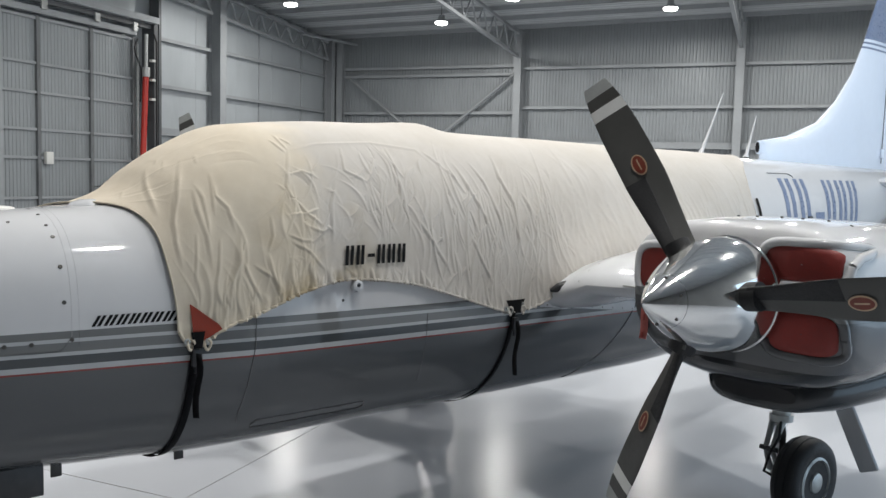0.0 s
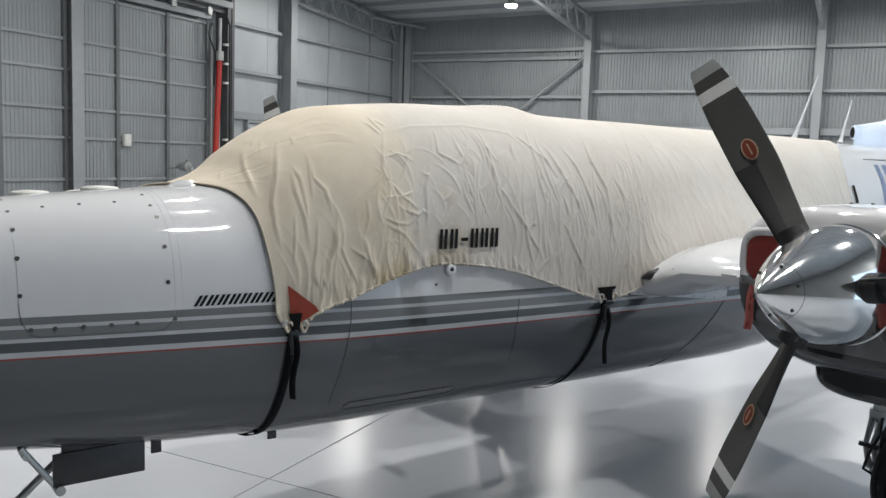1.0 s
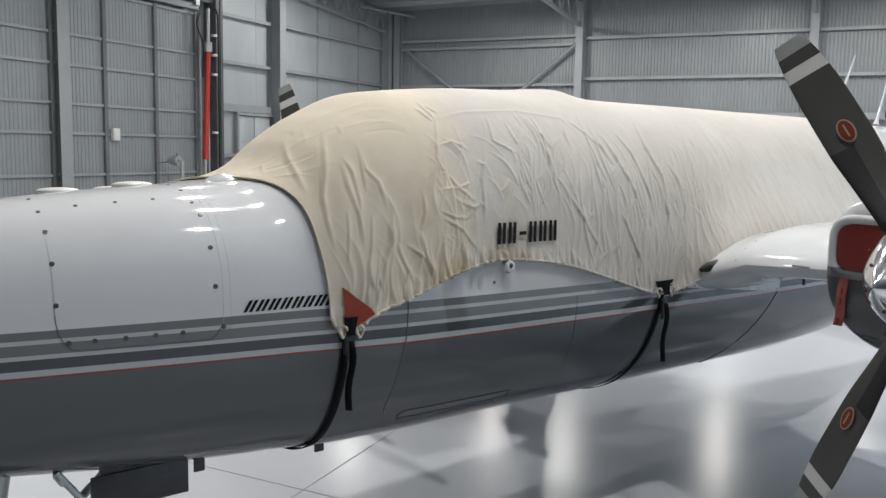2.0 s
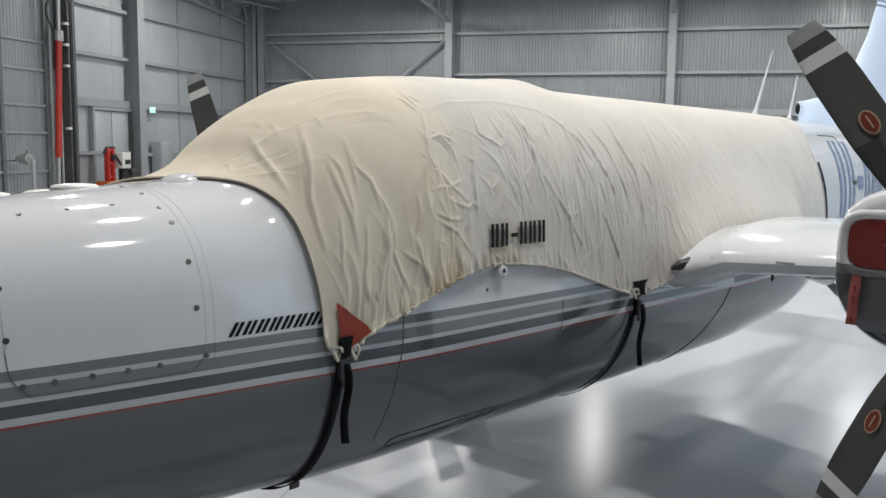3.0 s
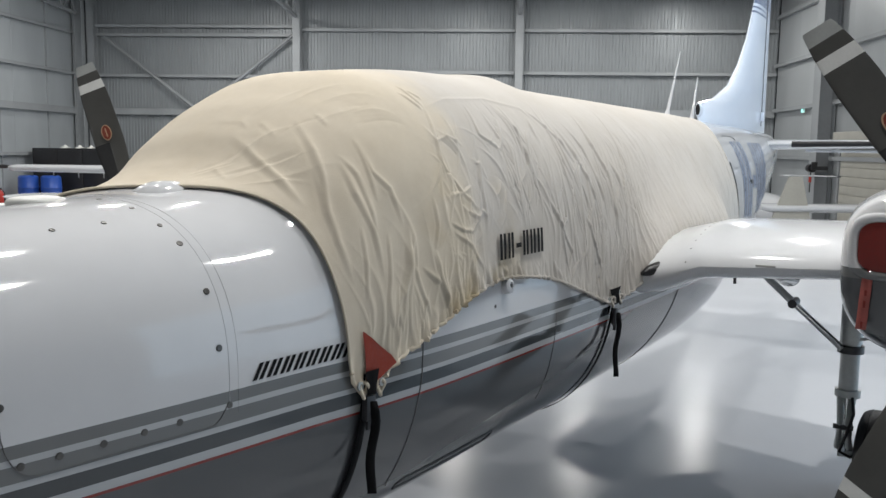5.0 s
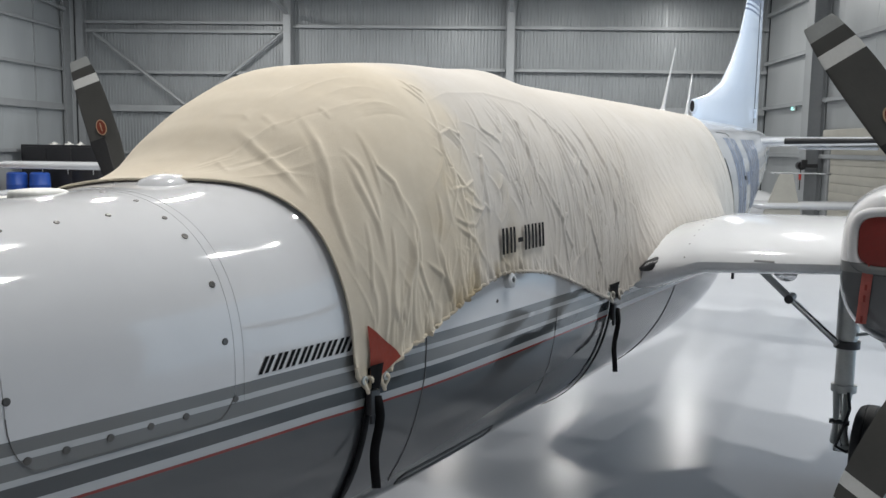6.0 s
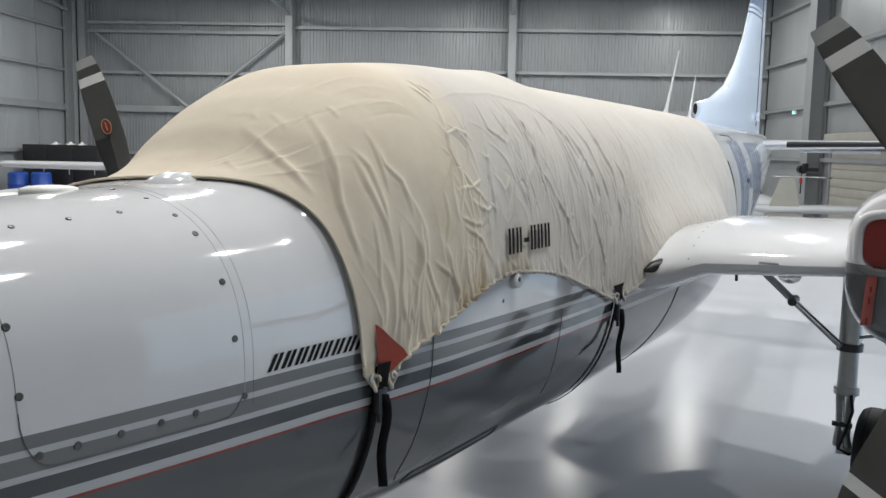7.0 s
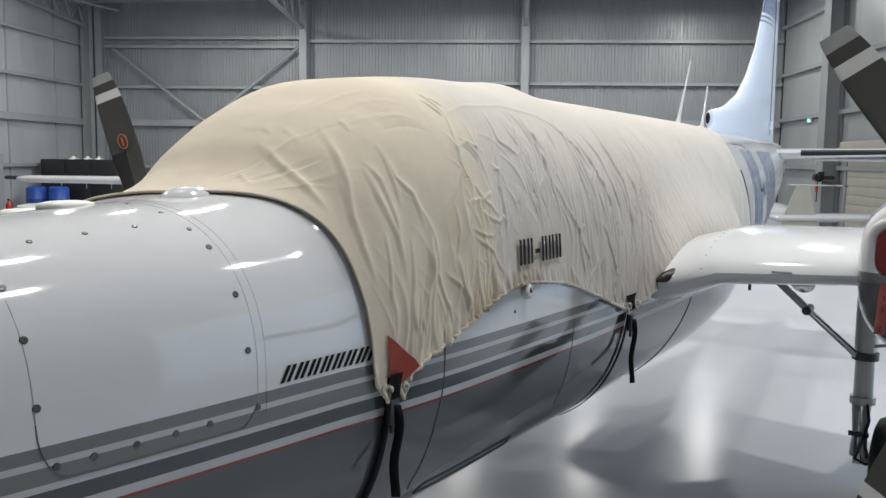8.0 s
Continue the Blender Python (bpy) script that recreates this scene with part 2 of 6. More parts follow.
class Soup:
    """Gathers vertices and faces of one mesh."""

    def __init__(self):
        self.v, self.f = [], []

    def add(self, verts, faces):
        k = len(self.v)
        self.v += [tuple(v) for v in verts]
        self.f += [tuple(i + k for i in f) for f in faces]
        return self

    def box(self, c, s, m=None, bevel=0.0):
        """A box of centre c and size s, with its edges taken off if bevel."""
        x, y, z = (q / 2 for q in s)
        m = m or Matrix()
        if not bevel:
            vs = [Vector((i * x, j * y, k * z)) for i in (-1, 1) for j in (-1, 1) for k in (-1, 1)]
            fs = [(0, 1, 3, 2), (4, 6, 7, 5), (0, 4, 5, 1), (2, 3, 7, 6), (0, 2, 6, 4), (1, 5, 7, 3)]
        else:
            bm = bmesh.new()
            bmesh.ops.create_cube(bm, size=1, matrix=Matrix.Diagonal((*s, 1)))
            bmesh.ops.bevel(bm, geom=list(bm.edges), offset=bevel, segments=2, affect="EDGES", profile=0.5)
            vs, fs = [v.co.copy() for v in bm.verts], [tuple(v.index for v in f.verts) for f in bm.faces]
            bm.free()
        return self.add([Vector(c) + m.to_3x3() @ v for v in vs], fs)

    def tube(self, pts, r, n=10, cap=True, flat=1.0):
        """A round bar along pts; r one radius or one for each point."""
        pts = [Vector(p) for p in pts]
        rs = r if isinstance(r, (list, tuple)) else [r] * len(pts)
        up = Vector((0, 0, 1)) if abs((pts[-1] - pts[0]).normalized().z) < 0.9 else Vector((1, 0, 0))
        rings, side = [], None
        for i, p in enumerate(pts):
            d = (pts[min(i + 1, len(pts) - 1)] - pts[max(i - 1, 0)]).normalized()
            side = (d.cross(up) if side is None else side - d * side.dot(d)).normalized()
            o = d.cross(side)
            rings.append([p + rs[i] * (math.cos(a) * side + flat * math.sin(a) * o) for a in (2 * math.pi * k / n for k in range(n))])
        vs = [v for ring in rings for v in ring]
        fs = [(i * n + k, i * n + (k + 1) % n, (i + 1) * n + (k + 1) % n, (i + 1) * n + k) for i in range(len(pts) - 1) for k in range(n)]
        if cap:
            fs += [tuple(reversed(range(n))), tuple(range((len(pts) - 1) * n, len(pts) * n))]
        return self.add(vs, fs)

    def turned(self, profile, n=32, m=None):
        """A body of revolution about its z axis: profile of (radius, height)."""
        m = m or Matrix()
        vs = [m @ Vector((r * math.cos(2 * math.pi * k / n), r * math.sin(2 * math.pi * k / n), h)) for r, h in profile for k in range(n)]
        fs = [(i * n + k, i * n + (k + 1) % n, (i + 1) * n + (k + 1) % n, (i + 1) * n + k) for i in range(len(profile) - 1) for k in range(n)]
        fs += [tuple(reversed(range(n))), tuple(range((len(profile) - 1) * n, len(profile) * n))]
        return self.add(vs, fs)

    def grid(self, rows, close_u=False, close_v=False):
        nu, nv = len(rows), len(rows[0])
        fs = [(i * nv + j, ((i + 1) % nu) * nv + j, ((i + 1) % nu) * nv + (j + 1) % nv, i * nv + (j + 1) % nv)
              for i in range(nu if close_u else nu - 1) for j in range(nv if close_v else nv - 1)]
        return self.add([p for row in rows for p in row], fs)

    def mesh(self, name, material, smooth=True, sharp=None):
        return mesh_of(name, self.v, self.f, material, smooth, sharp)


def spline(xs, ys, x):
    """Smooth interpolation without overshoot."""
    xs, ys = np.asarray(xs, float), np.asarray(ys, float)
    d = np.diff(ys) / np.diff(xs)
    mk = np.zeros_like(ys)
    mk[0], mk[-1] = d[0], d[-1]
    for k in range(1, len(xs) - 1):
        mk[k] = 0 if d[k - 1] * d[k] <= 0 else 2 * d[k - 1] * d[k] / (d[k - 1] + d[k])
    k = int(np.clip(np.searchsorted(xs, x) - 1, 0, len(xs) - 2))
    h = xs[k + 1] - xs[k]
    t = float(np.clip((x - xs[k]) / h, 0, 1))
    return float((2 * t**3 - 3 * t**2 + 1) * ys[k] + (t**3 - 2 * t**2 + t) * h * mk[k] + (-2 * t**3 + 3 * t**2) * ys[k + 1] + (t**3 - t**2) * h * mk[k + 1])


# ---------------------------------------------------------------- hangar
LEFT, BACK, RIGHT, FRONT = -16.3, 28.0, 6.2, -16.0
COL_A, COL_B = -8.93, -1.83


RIDGE, PITCH = 6.0, 0.062


def roof_z(x, y=BACK):
    """Underside of the purlins: the roof rises from the back wall to a ridge across the hangar."""
    return 6.64 + 0.014 * (x - LEFT) + PITCH * (BACK - RIDGE - abs(y - RIDGE))


def wall_top(x):
    return roof_z(x) + 0.25


def struct(name, me, label, category):
    return tagged(new(name, me), label, category, "", "structure")


def corrugated(axis, at, lo, hi, z0, z1, pitch, depth, inward):
    """Ribbed sheet in a plane: axis 'x' runs along x at y = at."""
    s = Soup()
    n = int((hi - lo) / pitch)
    prof = []
    for k in range(n):
        a = lo + k * pitch
        prof += [(a, 0), (a + pitch * 0.62, 0), (a + pitch * 0.72, depth), (a + pitch * 0.9, depth)]
    prof.append((hi, 0))
    rows = []
    for z in (z0, z1):
        rows.append([(a, at + inward * d, z if not callable(z) else z(a)) if axis == "x" else (at + inward * d, a, z if not callable(z) else z(at)) for a, d in prof])
    s.grid(rows)
    return s


def build_shell():
    s = Soup().box(((LEFT + RIGHT) / 2, (FRONT + BACK) / 2, -0.15), (RIGHT - LEFT + 1, BACK - FRONT + 1, 0.3))
    floor = struct("floor", s.mesh("floor", M_FLOOR, False), "pale grey glossy epoxy hangar floor with lamp reflections", "floor")
    # saw cuts between the slabs
    for k, (p, q) in enumerate((((-11.0, 3.75), (2.0, 3.25)), ((-3.22, -3.0), (-3.6, 12.0)))):
        d = Vector((q[0] - p[0], q[1] - p[1], 0))
        c = Soup().box(((p[0] + q[0]) / 2, (p[1] + q[1]) / 2, 0.0015), (0.004, d.length, 0.003), pose(0, 0, 0, 0, 0, math.degrees(math.atan2(-d.x, d.y))))
        part("floor_joint", c.mesh("floor_joint", M_JOINT, False), floor, "thin grey slab joint")
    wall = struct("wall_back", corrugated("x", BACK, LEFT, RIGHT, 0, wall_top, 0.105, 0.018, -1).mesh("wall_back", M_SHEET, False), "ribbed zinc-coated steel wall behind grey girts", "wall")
    so = wall.modifiers.new("thick", "SOLIDIFY")
    so.thickness, so.offset = 0.05, 1
    # left wall: ribbed sheet on the sliding door, flat sheets beyond it
    rnd = random.Random(8)
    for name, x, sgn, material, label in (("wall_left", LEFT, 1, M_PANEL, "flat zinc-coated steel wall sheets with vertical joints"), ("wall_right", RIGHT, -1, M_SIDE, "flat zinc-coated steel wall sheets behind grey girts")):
        gable = [(BACK, roof_z(x) + 0.2), (RIDGE, roof_z(x, RIDGE) + 0.2), (FRONT, roof_z(x, FRONT) + 0.2)]
        if sgn > 0:
            outline = [(FRONT, 0.0), (BACK, 0.0)] + gable
        else:
            y0, y1, top = DOORWAY
            outline = [(FRONT, 0.0), (y0, 0.0), (y0, top), (y1, top), (y1, 0.0), (BACK, 0.0)] + gable
        m = len(outline)
        s = Soup().add([(x - sgn * d, a, z) for d in (0.06, 0.14) for a, z in outline], [tuple(range(m)), tuple(reversed(range(m, 2 * m)))] + [(k, (k + 1) % m, (k + 1) % m + m, k + m) for k in range(m)])
        wall = struct(name, s.mesh(name, material, False), label, "wall")
        y = BACK - 0.05
        while y > FRONT + 1:
            w = 1.95
            tall = min(roof_z(x, y), roof_z(x, y - w)) + 0.15
            low = DOORWAY[2] if sgn < 0 and y > DOORWAY[0] and y - w < DOORWAY[1] else 0.0
            s = Soup().box((0, 0, low / 2), (0.03, w - 0.008, tall - low), None, 0.004)
            part("wall_sheet", s.mesh("wall_sheet", material, False), wall, "", pose(x - sgn * 0.03, y - w / 2, tall / 2 + 0.01, 0, rnd.uniform(-0.06, 0.06), rnd.uniform(-0.25, 0.25)))
            y -= w
    # front wall, never in view; its white sheet serves as a reflector
    head = roof_z(RIGHT, FRONT) + 0.2
    s = Soup().box(((LEFT + RIGHT) / 2, FRONT, head / 2), (RIGHT - LEFT, 0.1, head))
    struct("wall_front", s.mesh("wall_front", M_FRONTWALL, False), "unseen front hangar wall, white to bounce light", "wall")
    # roof sheet with ribs along y
    s = Soup()
    prof = []
    n = int((BACK + 0.3 - FRONT) / 0.25)
    for k in range(n):
        a = FRONT + k * 0.25
        prof += [(a, 0), (a + 0.16, 0), (a + 0.18, 0.035), (a + 0.23, 0.035)]
    s.grid([[(x, a, roof_z(x, a) + 0.22 + d) for a, d in prof] for x in (LEFT - 0.1, RIGHT + 0.1)])
    roof = struct("ceiling", s.mesh("ceiling", M_ROOF, False), "dark grey ribbed steel roof sheeting above purlins", "ceiling")
    so = roof.modifiers.new("thick", "SOLIDIFY")
    so.thickness, so.offset = 0.05, 1


def girt(name, p, q, size, label="grey steel wall girt"):
    """A lipped channel from p to q: web and two flanges."""
    p, q = Vector(p), Vector(q)
    d = q - p
    s = Soup()
    w, h = size
    if abs(d.x) > abs(d.y):
        sgn = -1
        s.box((d / 2) + Vector((0, sgn * w, 0)), (d.length, 0.006, h))
        for k in (-1, 1):
            s.box((d / 2) + Vector((0, sgn * w / 2, k * h / 2)), (d.length, w, 0.006))
    else:
        sgn = 1 if p.x < -5 else -1
        s.box((d / 2) + Vector((sgn * w, 0, 0)), (0.006, d.length, h))
        for k in (-1, 1):
            s.box((d / 2) + Vector((sgn * w / 2, 0, k * h / 2)), (w, d.length, 0.006))
    ob = struct(name, s.mesh(name, M_STEEL, False), label, "girt")
    ob.location = p
    return ob


def i_column(x, y, top, depth_axis, size=(0.25, 0.4), label="grey steel portal column against the wall"):
    w, d = size
    s = Soup()
    if depth_axis == "y":
        s.box((0, 0, top / 2), (0.012, d - 0.03, top))
        for k in (-1, 1):
            s.box((0, k * (d / 2 - 0.008), top / 2), (w, 0.016, top))
    else:
        s.box((0, 0, top / 2), (d - 0.03, 0.012, top))
        for k in (-1, 1):
            s.box((k * (d / 2 - 0.008), 0, top / 2), (0.016, w, top))
    s.box((0, 0, 0.012), (w + 0.1, d + 0.1, 0.024))
    ob = struct("column", s.mesh("column", M_STEEL, False), label, "column")
    ob.location = (x, y, 0)
    return ob


def truss(p, q, height, bays, label):
    """An open-web truss: two chords and a zigzag of struts, each its own part."""
    p, q = Vector(p), Vector(q)
    thing = tagged(empty("roof_truss", Matrix.Translation(p), label, "truss"), kind="structure")
    d = q - p
    up = Vector((0, 0, height))
    rot = d.to_track_quat("Y", "Z").to_matrix().to_4x4()
    for o in (Vector(), up):
        part("chord", Soup().box(d / 2 + o, (0.1, d.length, 0.09), rot).mesh("chord", M_STEEL, False), thing)
    for k in range(bays):
        a, b = d * (k / bays), d * ((k + 1) / bays)
        mid = (a + b) / 2
        part("web_strut", Soup().tube([a, mid + up], 0.028, 6).mesh("web_strut", M_STEEL), thing)
        part("web_strut", Soup().tube([mid + up, b], 0.028, 6).mesh("web_strut", M_STEEL), thing)
    return thing


def build_frame():
    for x in (COL_A, COL_B):
        i_column(x, BACK - 0.25, roof_z(x) + 0.1, "y", (0.24, 0.4))
        for y in (BACK - 0.45, FRONT + 0.5):
            truss((x, RIDGE, roof_z(x, RIDGE) - 0.79), (x, y, roof_z(x, y) - 0.79), 0.74, 21, "grey open-web steel roof truss under the purlins")
    for y in (20.85, 13.0, 5.0, -3.0, -11.0):
        i_column(LEFT + 0.22, y, roof_z(LEFT, y), "x", (0.3, 0.42))
    i_column(LEFT + 0.2, BACK - 0.45, 6.7, "x", (0.25, 0.3), "grey steel corner column")
    i_column(LEFT + 0.5, BACK - 0.15, 6.7, "y", (0.25, 0.25), "grey steel corner column")
    for y in (23.1, 16.0, -3.6, -10.3):
        i_column(RIGHT - 0.22, y, roof_z(RIGHT, y), "x", (0.5, 0.42))
    for a, b in ((21.1, BACK - 0.6), (13.2, 20.6)):
        truss((LEFT + 0.2, a, roof_z(LEFT, a) - 0.66), (LEFT + 0.2, b, roof_z(LEFT, b) - 0.66), 0.62, 8, "grey eaves truss along the side wall")
    # back wall girts, bay by bay
    bays = [(LEFT + 0.65, COL_A - 0.14), (COL_A + 0.14, COL_B - 0.14), (COL_B + 0.14, RIGHT - 0.05)]
    for k, (a, b) in enumerate(bays):
        for z in ((5.70, 5.42, 4.11, 2.94) if k == 0 else (5.60, 4.28, 3.06)) + (1.5,):
            girt("girt", (a, BACK - 0.05, z), (b, BACK - 0.05, z), (0.12, 0.2 if z in (2.94, 3.06) else 0.09))
    # wind bracing in the corner bay
    for p, q in (((LEFT + 0.95, 5.33), (-10.9, 1.95)), ((COL_A - 0.1, 5.46), (-12.8, 2.5))):
        s = Soup().tube([(p[0], BACK - 0.22, p[1]), (q[0], BACK - 0.22, q[1])], 0.055, 10)
        struct("wind_brace", s.mesh("wind_brace", M_STEEL), "diagonal grey steel wind brace on the wall", "brace")
    # left wall girts
    for a, b, zs in ((18.3, 20.68, (5.39, 4.13, 2.91, 1.6)), (21.05, BACK - 0.6, (5.42, 4.13, 2.93, 1.55))):
        for z in zs:
            girt("girt", (LEFT, a, z), (LEFT, b, z), (0.13, 0.2 if z in (2.91, 2.93) else 0.09))
    for y in (23.3, 25.85):
        s = Soup().box((LEFT + 0.0, y, 3.4), (0.05, 0.035, 6.6))
        struct("sheet_joint", s.mesh("sheet_joint", M_STEEL, False), "vertical joint strip between wall sheets", "trim")
    # right wall girts
    for z in (6.0, 4.54, 3.17, 1.75):
        girt("girt", (RIGHT, 16.3, z), (RIGHT, 22.8, z), (0.12, 0.1))
        girt("girt", (RIGHT, 23.4, z), (RIGHT, BACK - 0.1, z), (0.12, 0.1))
    # purlins along x, under the roof sheet
    y = FRONT + 1.0
    while y < BACK - 0.3:
        s = Soup()
        z0, z1 = roof_z(LEFT, y), roof_z(RIGHT, y)
        rot = pose(0, 0, 0, 0, -math.degrees(math.atan2(z1 - z0, RIGHT - LEFT)), 0)
        c = ((LEFT + RIGHT) / 2, y, (z0 + z1) / 2 + 0.145)
        s.box(c, (RIGHT - LEFT, 0.012, 0.13), rot)
        s.box((c[0], c[1] + 0.02, c[2] - 0.065), (RIGHT - LEFT, 0.05, 0.012), rot)
        struct("purlin", s.mesh("purlin", M_STEEL, False), "grey steel roof purlin", "purlin")
        y += 1.25
    # a strut from the eaves truss to the back wall's head
    s = Soup().tube([(LEFT + 0.3, 25.4, 6.62), (LEFT + 1.15, BACK - 0.15, 6.58)], 0.045, 8)
    struct("wind_brace", s.mesh("wind_brace", M_STEEL), "diagonal grey steel roof brace", "brace")


def sliding_door():
    """The big ribbed hangar door on its rail, with its frame members as parts."""
    thing = tagged(empty("hangar_door", Matrix(), "tall ribbed zinc-steel sliding hangar door with grey rails", "door"), kind="structure")
    x = LEFT + 0.1
    y0, y1, top = 2.0, 17.4, 5.25
    sheet = part("door_sheet", corrugated("y", x, y0, y1, 0.05, top, 0.10, 0.011, 1).mesh("door_sheet", M_SHEET, False), thing)
    sheet.modifiers.new("thick", "SOLIDIFY").thickness = 0.03
    for z in (0.25, 1.17, 2.08, 2.72, 3.55, 4.2, 5.2):
        part("rail", Soup().box((x + 0.06, (y0 + y1) / 2, z), (0.06, y1 - y0, 0.06)).mesh("rail", M_STEEL, False), thing)
    y = 17.37
    k = 0
    while y > y0:
        part("stile", Soup().box((x + 0.07, y, top / 2), (0.09, 0.09, top)).mesh("stile", M_STEELMID, False), thing)
        y -= 1.45 if k % 2 == 0 else 1.6
        k += 1
    part("head_rail", Soup().box((x + 0.1, (y0 + y1) / 2, top + 0.12), (0.16, y1 - y0, 0.14)).mesh("head_rail", M_STEEL, False), thing)
    part("track", Soup().box((x + 0.28, (y0 + 18.0) / 2, top + 0.5), (0.24, 18.0 - y0, 0.16)).mesh("track", M_STEEL, False), thing, "grey overhead door track beam")
    # no hollow here: a dark bar gives the recess its shade
    part("track", Soup().box((x + 0.16, (y0 + 18.0) / 2, top + 0.34), (0.1, 18.0 - y0, 0.1)).mesh("track", M_STEELDARK, False), thing, "dark bar standing for the shade under the door track")
    for y in (6.0, 9.0, 12.0, 14.4, 16.0, 17.3):
        part("roller_bracket", Soup().box((x + 0.22, y, top + 0.26), (0.05, 0.16, 0.22), None, 0.01).mesh("roller_bracket", M_GEAR, False), thing)
    part("switch_box", Soup().box((x + 0.14, 14.55, 2.08), (0.1, 0.2, 0.28), None, 0.015).mesh("switch_box", M_OFFWHITE), thing, "white switch box on the door stile")
    # jamb with dark post
    s = Soup().box((LEFT + 0.2, 17.98, 2.85), (0.4, 0.14, 5.7)).box((LEFT + 0.2, 18.2, 3.3), (0.3, 0.1, 6.6))
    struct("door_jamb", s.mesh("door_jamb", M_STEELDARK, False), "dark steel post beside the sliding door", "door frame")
    s = Soup().box((LEFT + 0.06, 18.27, 3.3), (0.12, 0.12, 6.6))
    struct("trim", s.mesh("trim", M_STEEL, False), "pale steel corner trim beside the door", "trim")


def wall_pipe():
    thing = empty("hydraulic_ram", Matrix.Translation((LEFT + 0.45, 17.50, 0)), "red steel door ram with grey rod against the wall", "door ram")
    part("cylinder", Soup().tube([(0, -0.12, 1.5), (0, 0.03, 4.3)], 0.075, 14).mesh("cylinder", M_REDPAINT), thing, "red ram cylinder")
    part("rod", Soup().tube([(0, -0.2, 0.0), (0, -0.12, 1.5)], 0.05, 12).mesh("rod", M_GEAR), thing)
    part("rod", Soup().tube([(0, 0.03, 4.3), (0, 0.05, 5.35)], 0.05, 12).mesh("rod", M_GEAR), thing)
    part("end_cap", Soup().tube([(0, 0.03, 4.26), (0, 0.03, 4.5)], 0.11, 14).mesh("end_cap", M_GEAR), thing)
    for dy, top in ((0.14, 5.3), (-0.16, 5.1)):
        part("conduit", Soup().tube([(-0.1, dy, 0.0), (-0.1, dy, top)], 0.03, 8).mesh("conduit", M_GEAR), thing)
    cable = [(-0.05, -0.2, 5.2 - 0.12 * k) for k in range(8)]
    cable = [(x, y - 0.12 * math.sin(k * 0.7), z) for k, (x, y, z) in enumerate(cable)] + [(-0.05, -0.12, 3.6)]
    part("cable", Soup().tube(cable, 0.02, 6).mesh("cable", M_RUBBER), thing, "black drooping cable")
    for z in (4.7, 4.2, 3.7, 2.2):
        part("clamp", Soup().box((0.0, 0.28, z), (0.1, 0.14, 0.06), None, 0.01).mesh("clamp", M_OFFWHITE, False), thing)
    part("cable", Soup().tube([(-0.02, 0.36, 5.4), (0.02, 0.42, 5.2), (0.02, 0.42, 0.9), (0.02, 0.55, 0.7)], 0.025, 6).mesh("cable", M_RUBBER), thing, "black cable beside the post")


def high_bay(x, y):
    """A round high-bay lamp: housing, rim, glowing lens and hook, with its light."""
    z = roof_z(x, y) - 0.42
    thing = empty("high_bay_lamp", Matrix.Translation((x, y, z)), "round lit high-bay lamp under the roof", "ceiling lamp", "high-bay lamps")
    part("housing", Soup().turned([(0.02, 0.22), (0.09, 0.2), (0.1, 0.1), (0.13, 0.07), (0.2, 0.03), (0.205, 0.0), (0.19, -0.005)], 24).mesh("housing", M_STEEL), thing)
    part("lens", Soup().turned([(0.195, 0.02), (0.194, -0.03), (0.17, -0.06), (0.11, -0.082), (0.01, -0.09)], 24).mesh("lens", M_LAMP), thing, "bright white lamp lens")
    part("hook", Soup().tube([(0, 0, 0.2), (0, 0, 0.66)], 0.012, 6).mesh("hook", M_STEELDARK), thing)
    li = bpy.data.lights.new("high_bay_light", "AREA")
    li.shape, li.size, li.energy, li.color = "DISK", 0.32, LAMP_WATTS, (1.0, 0.985, 0.955)
    li.spread = radians(180)
    ob = new("high_bay_light", li)
    ob.matrix_basis = pose(x, y, z - 0.10)
    return thing


build_shell()
build_frame()
sliding_door()
wall_pipe()
for lx, ly in LAMPS:
    high_bay(lx, ly)


# ---------------------------------------------------------------- aircraft hull
from mathutils.bvhtree import BVHTree

#            y,   half width, top, bottom, height of greatest width, roundness
HULL = [(-1.30, 0.02, 0.90, 0.86, 0.88, 2.0), (-1.22, 0.10, 1.00, 0.74, 0.88, 2.0), (-0.95, 0.20, 1.13, 0.60, 0.90, 2.1), (-0.5, 0.31, 1.28, 0.49, 0.94, 2.3),
        (0.0, 0.395, 1.385, 0.410, 0.98, 2.4), (0.5, 0.462, 1.425, 0.352, 1.0, 2.4), (0.78, 0.492, 1.440, 0.330, 1.0, 2.35), (0.88, 0.502, 1.468, 0.325, 1.0, 2.3), (0.97, 0.515, 1.512, 0.318, 1.0, 2.4), (1.08, 0.53, 1.604, 0.304, 1.0, 2.72),
        (1.25, 0.548, 1.716, 0.299, 1.0, 2.9), (1.5, 0.57, 1.822, 0.296, 0.99, 2.62), (2.1, 0.595, 1.862, 0.300, 0.98, 2.32), (2.9, 0.618, 1.85, 0.292, 0.98, 2.3),
        (4.3, 0.635, 1.842, 0.287, 0.98, 2.3), (5.2, 0.612, 1.838, 0.325, 1.0, 2.2), (6.0, 0.54, 1.83, 0.50, 1.06, 2.2), (7.0, 0.45, 1.825, 0.72, 1.16, 2.2),
        (8.0, 0.345, 1.815, 0.98, 1.3, 2.3), (9.0, 0.235, 1.80, 1.25, 1.46, 2.3), (9.7, 0.13, 1.78, 1.46, 1.6, 2.0), (10.0, 0.03, 1.70, 1.60, 1.65, 2.0)]
XC = -0.03           # the hull's middle line
LOW_N = 2.52         # roundness of the lower half
HY = [h[0] for h in HULL]


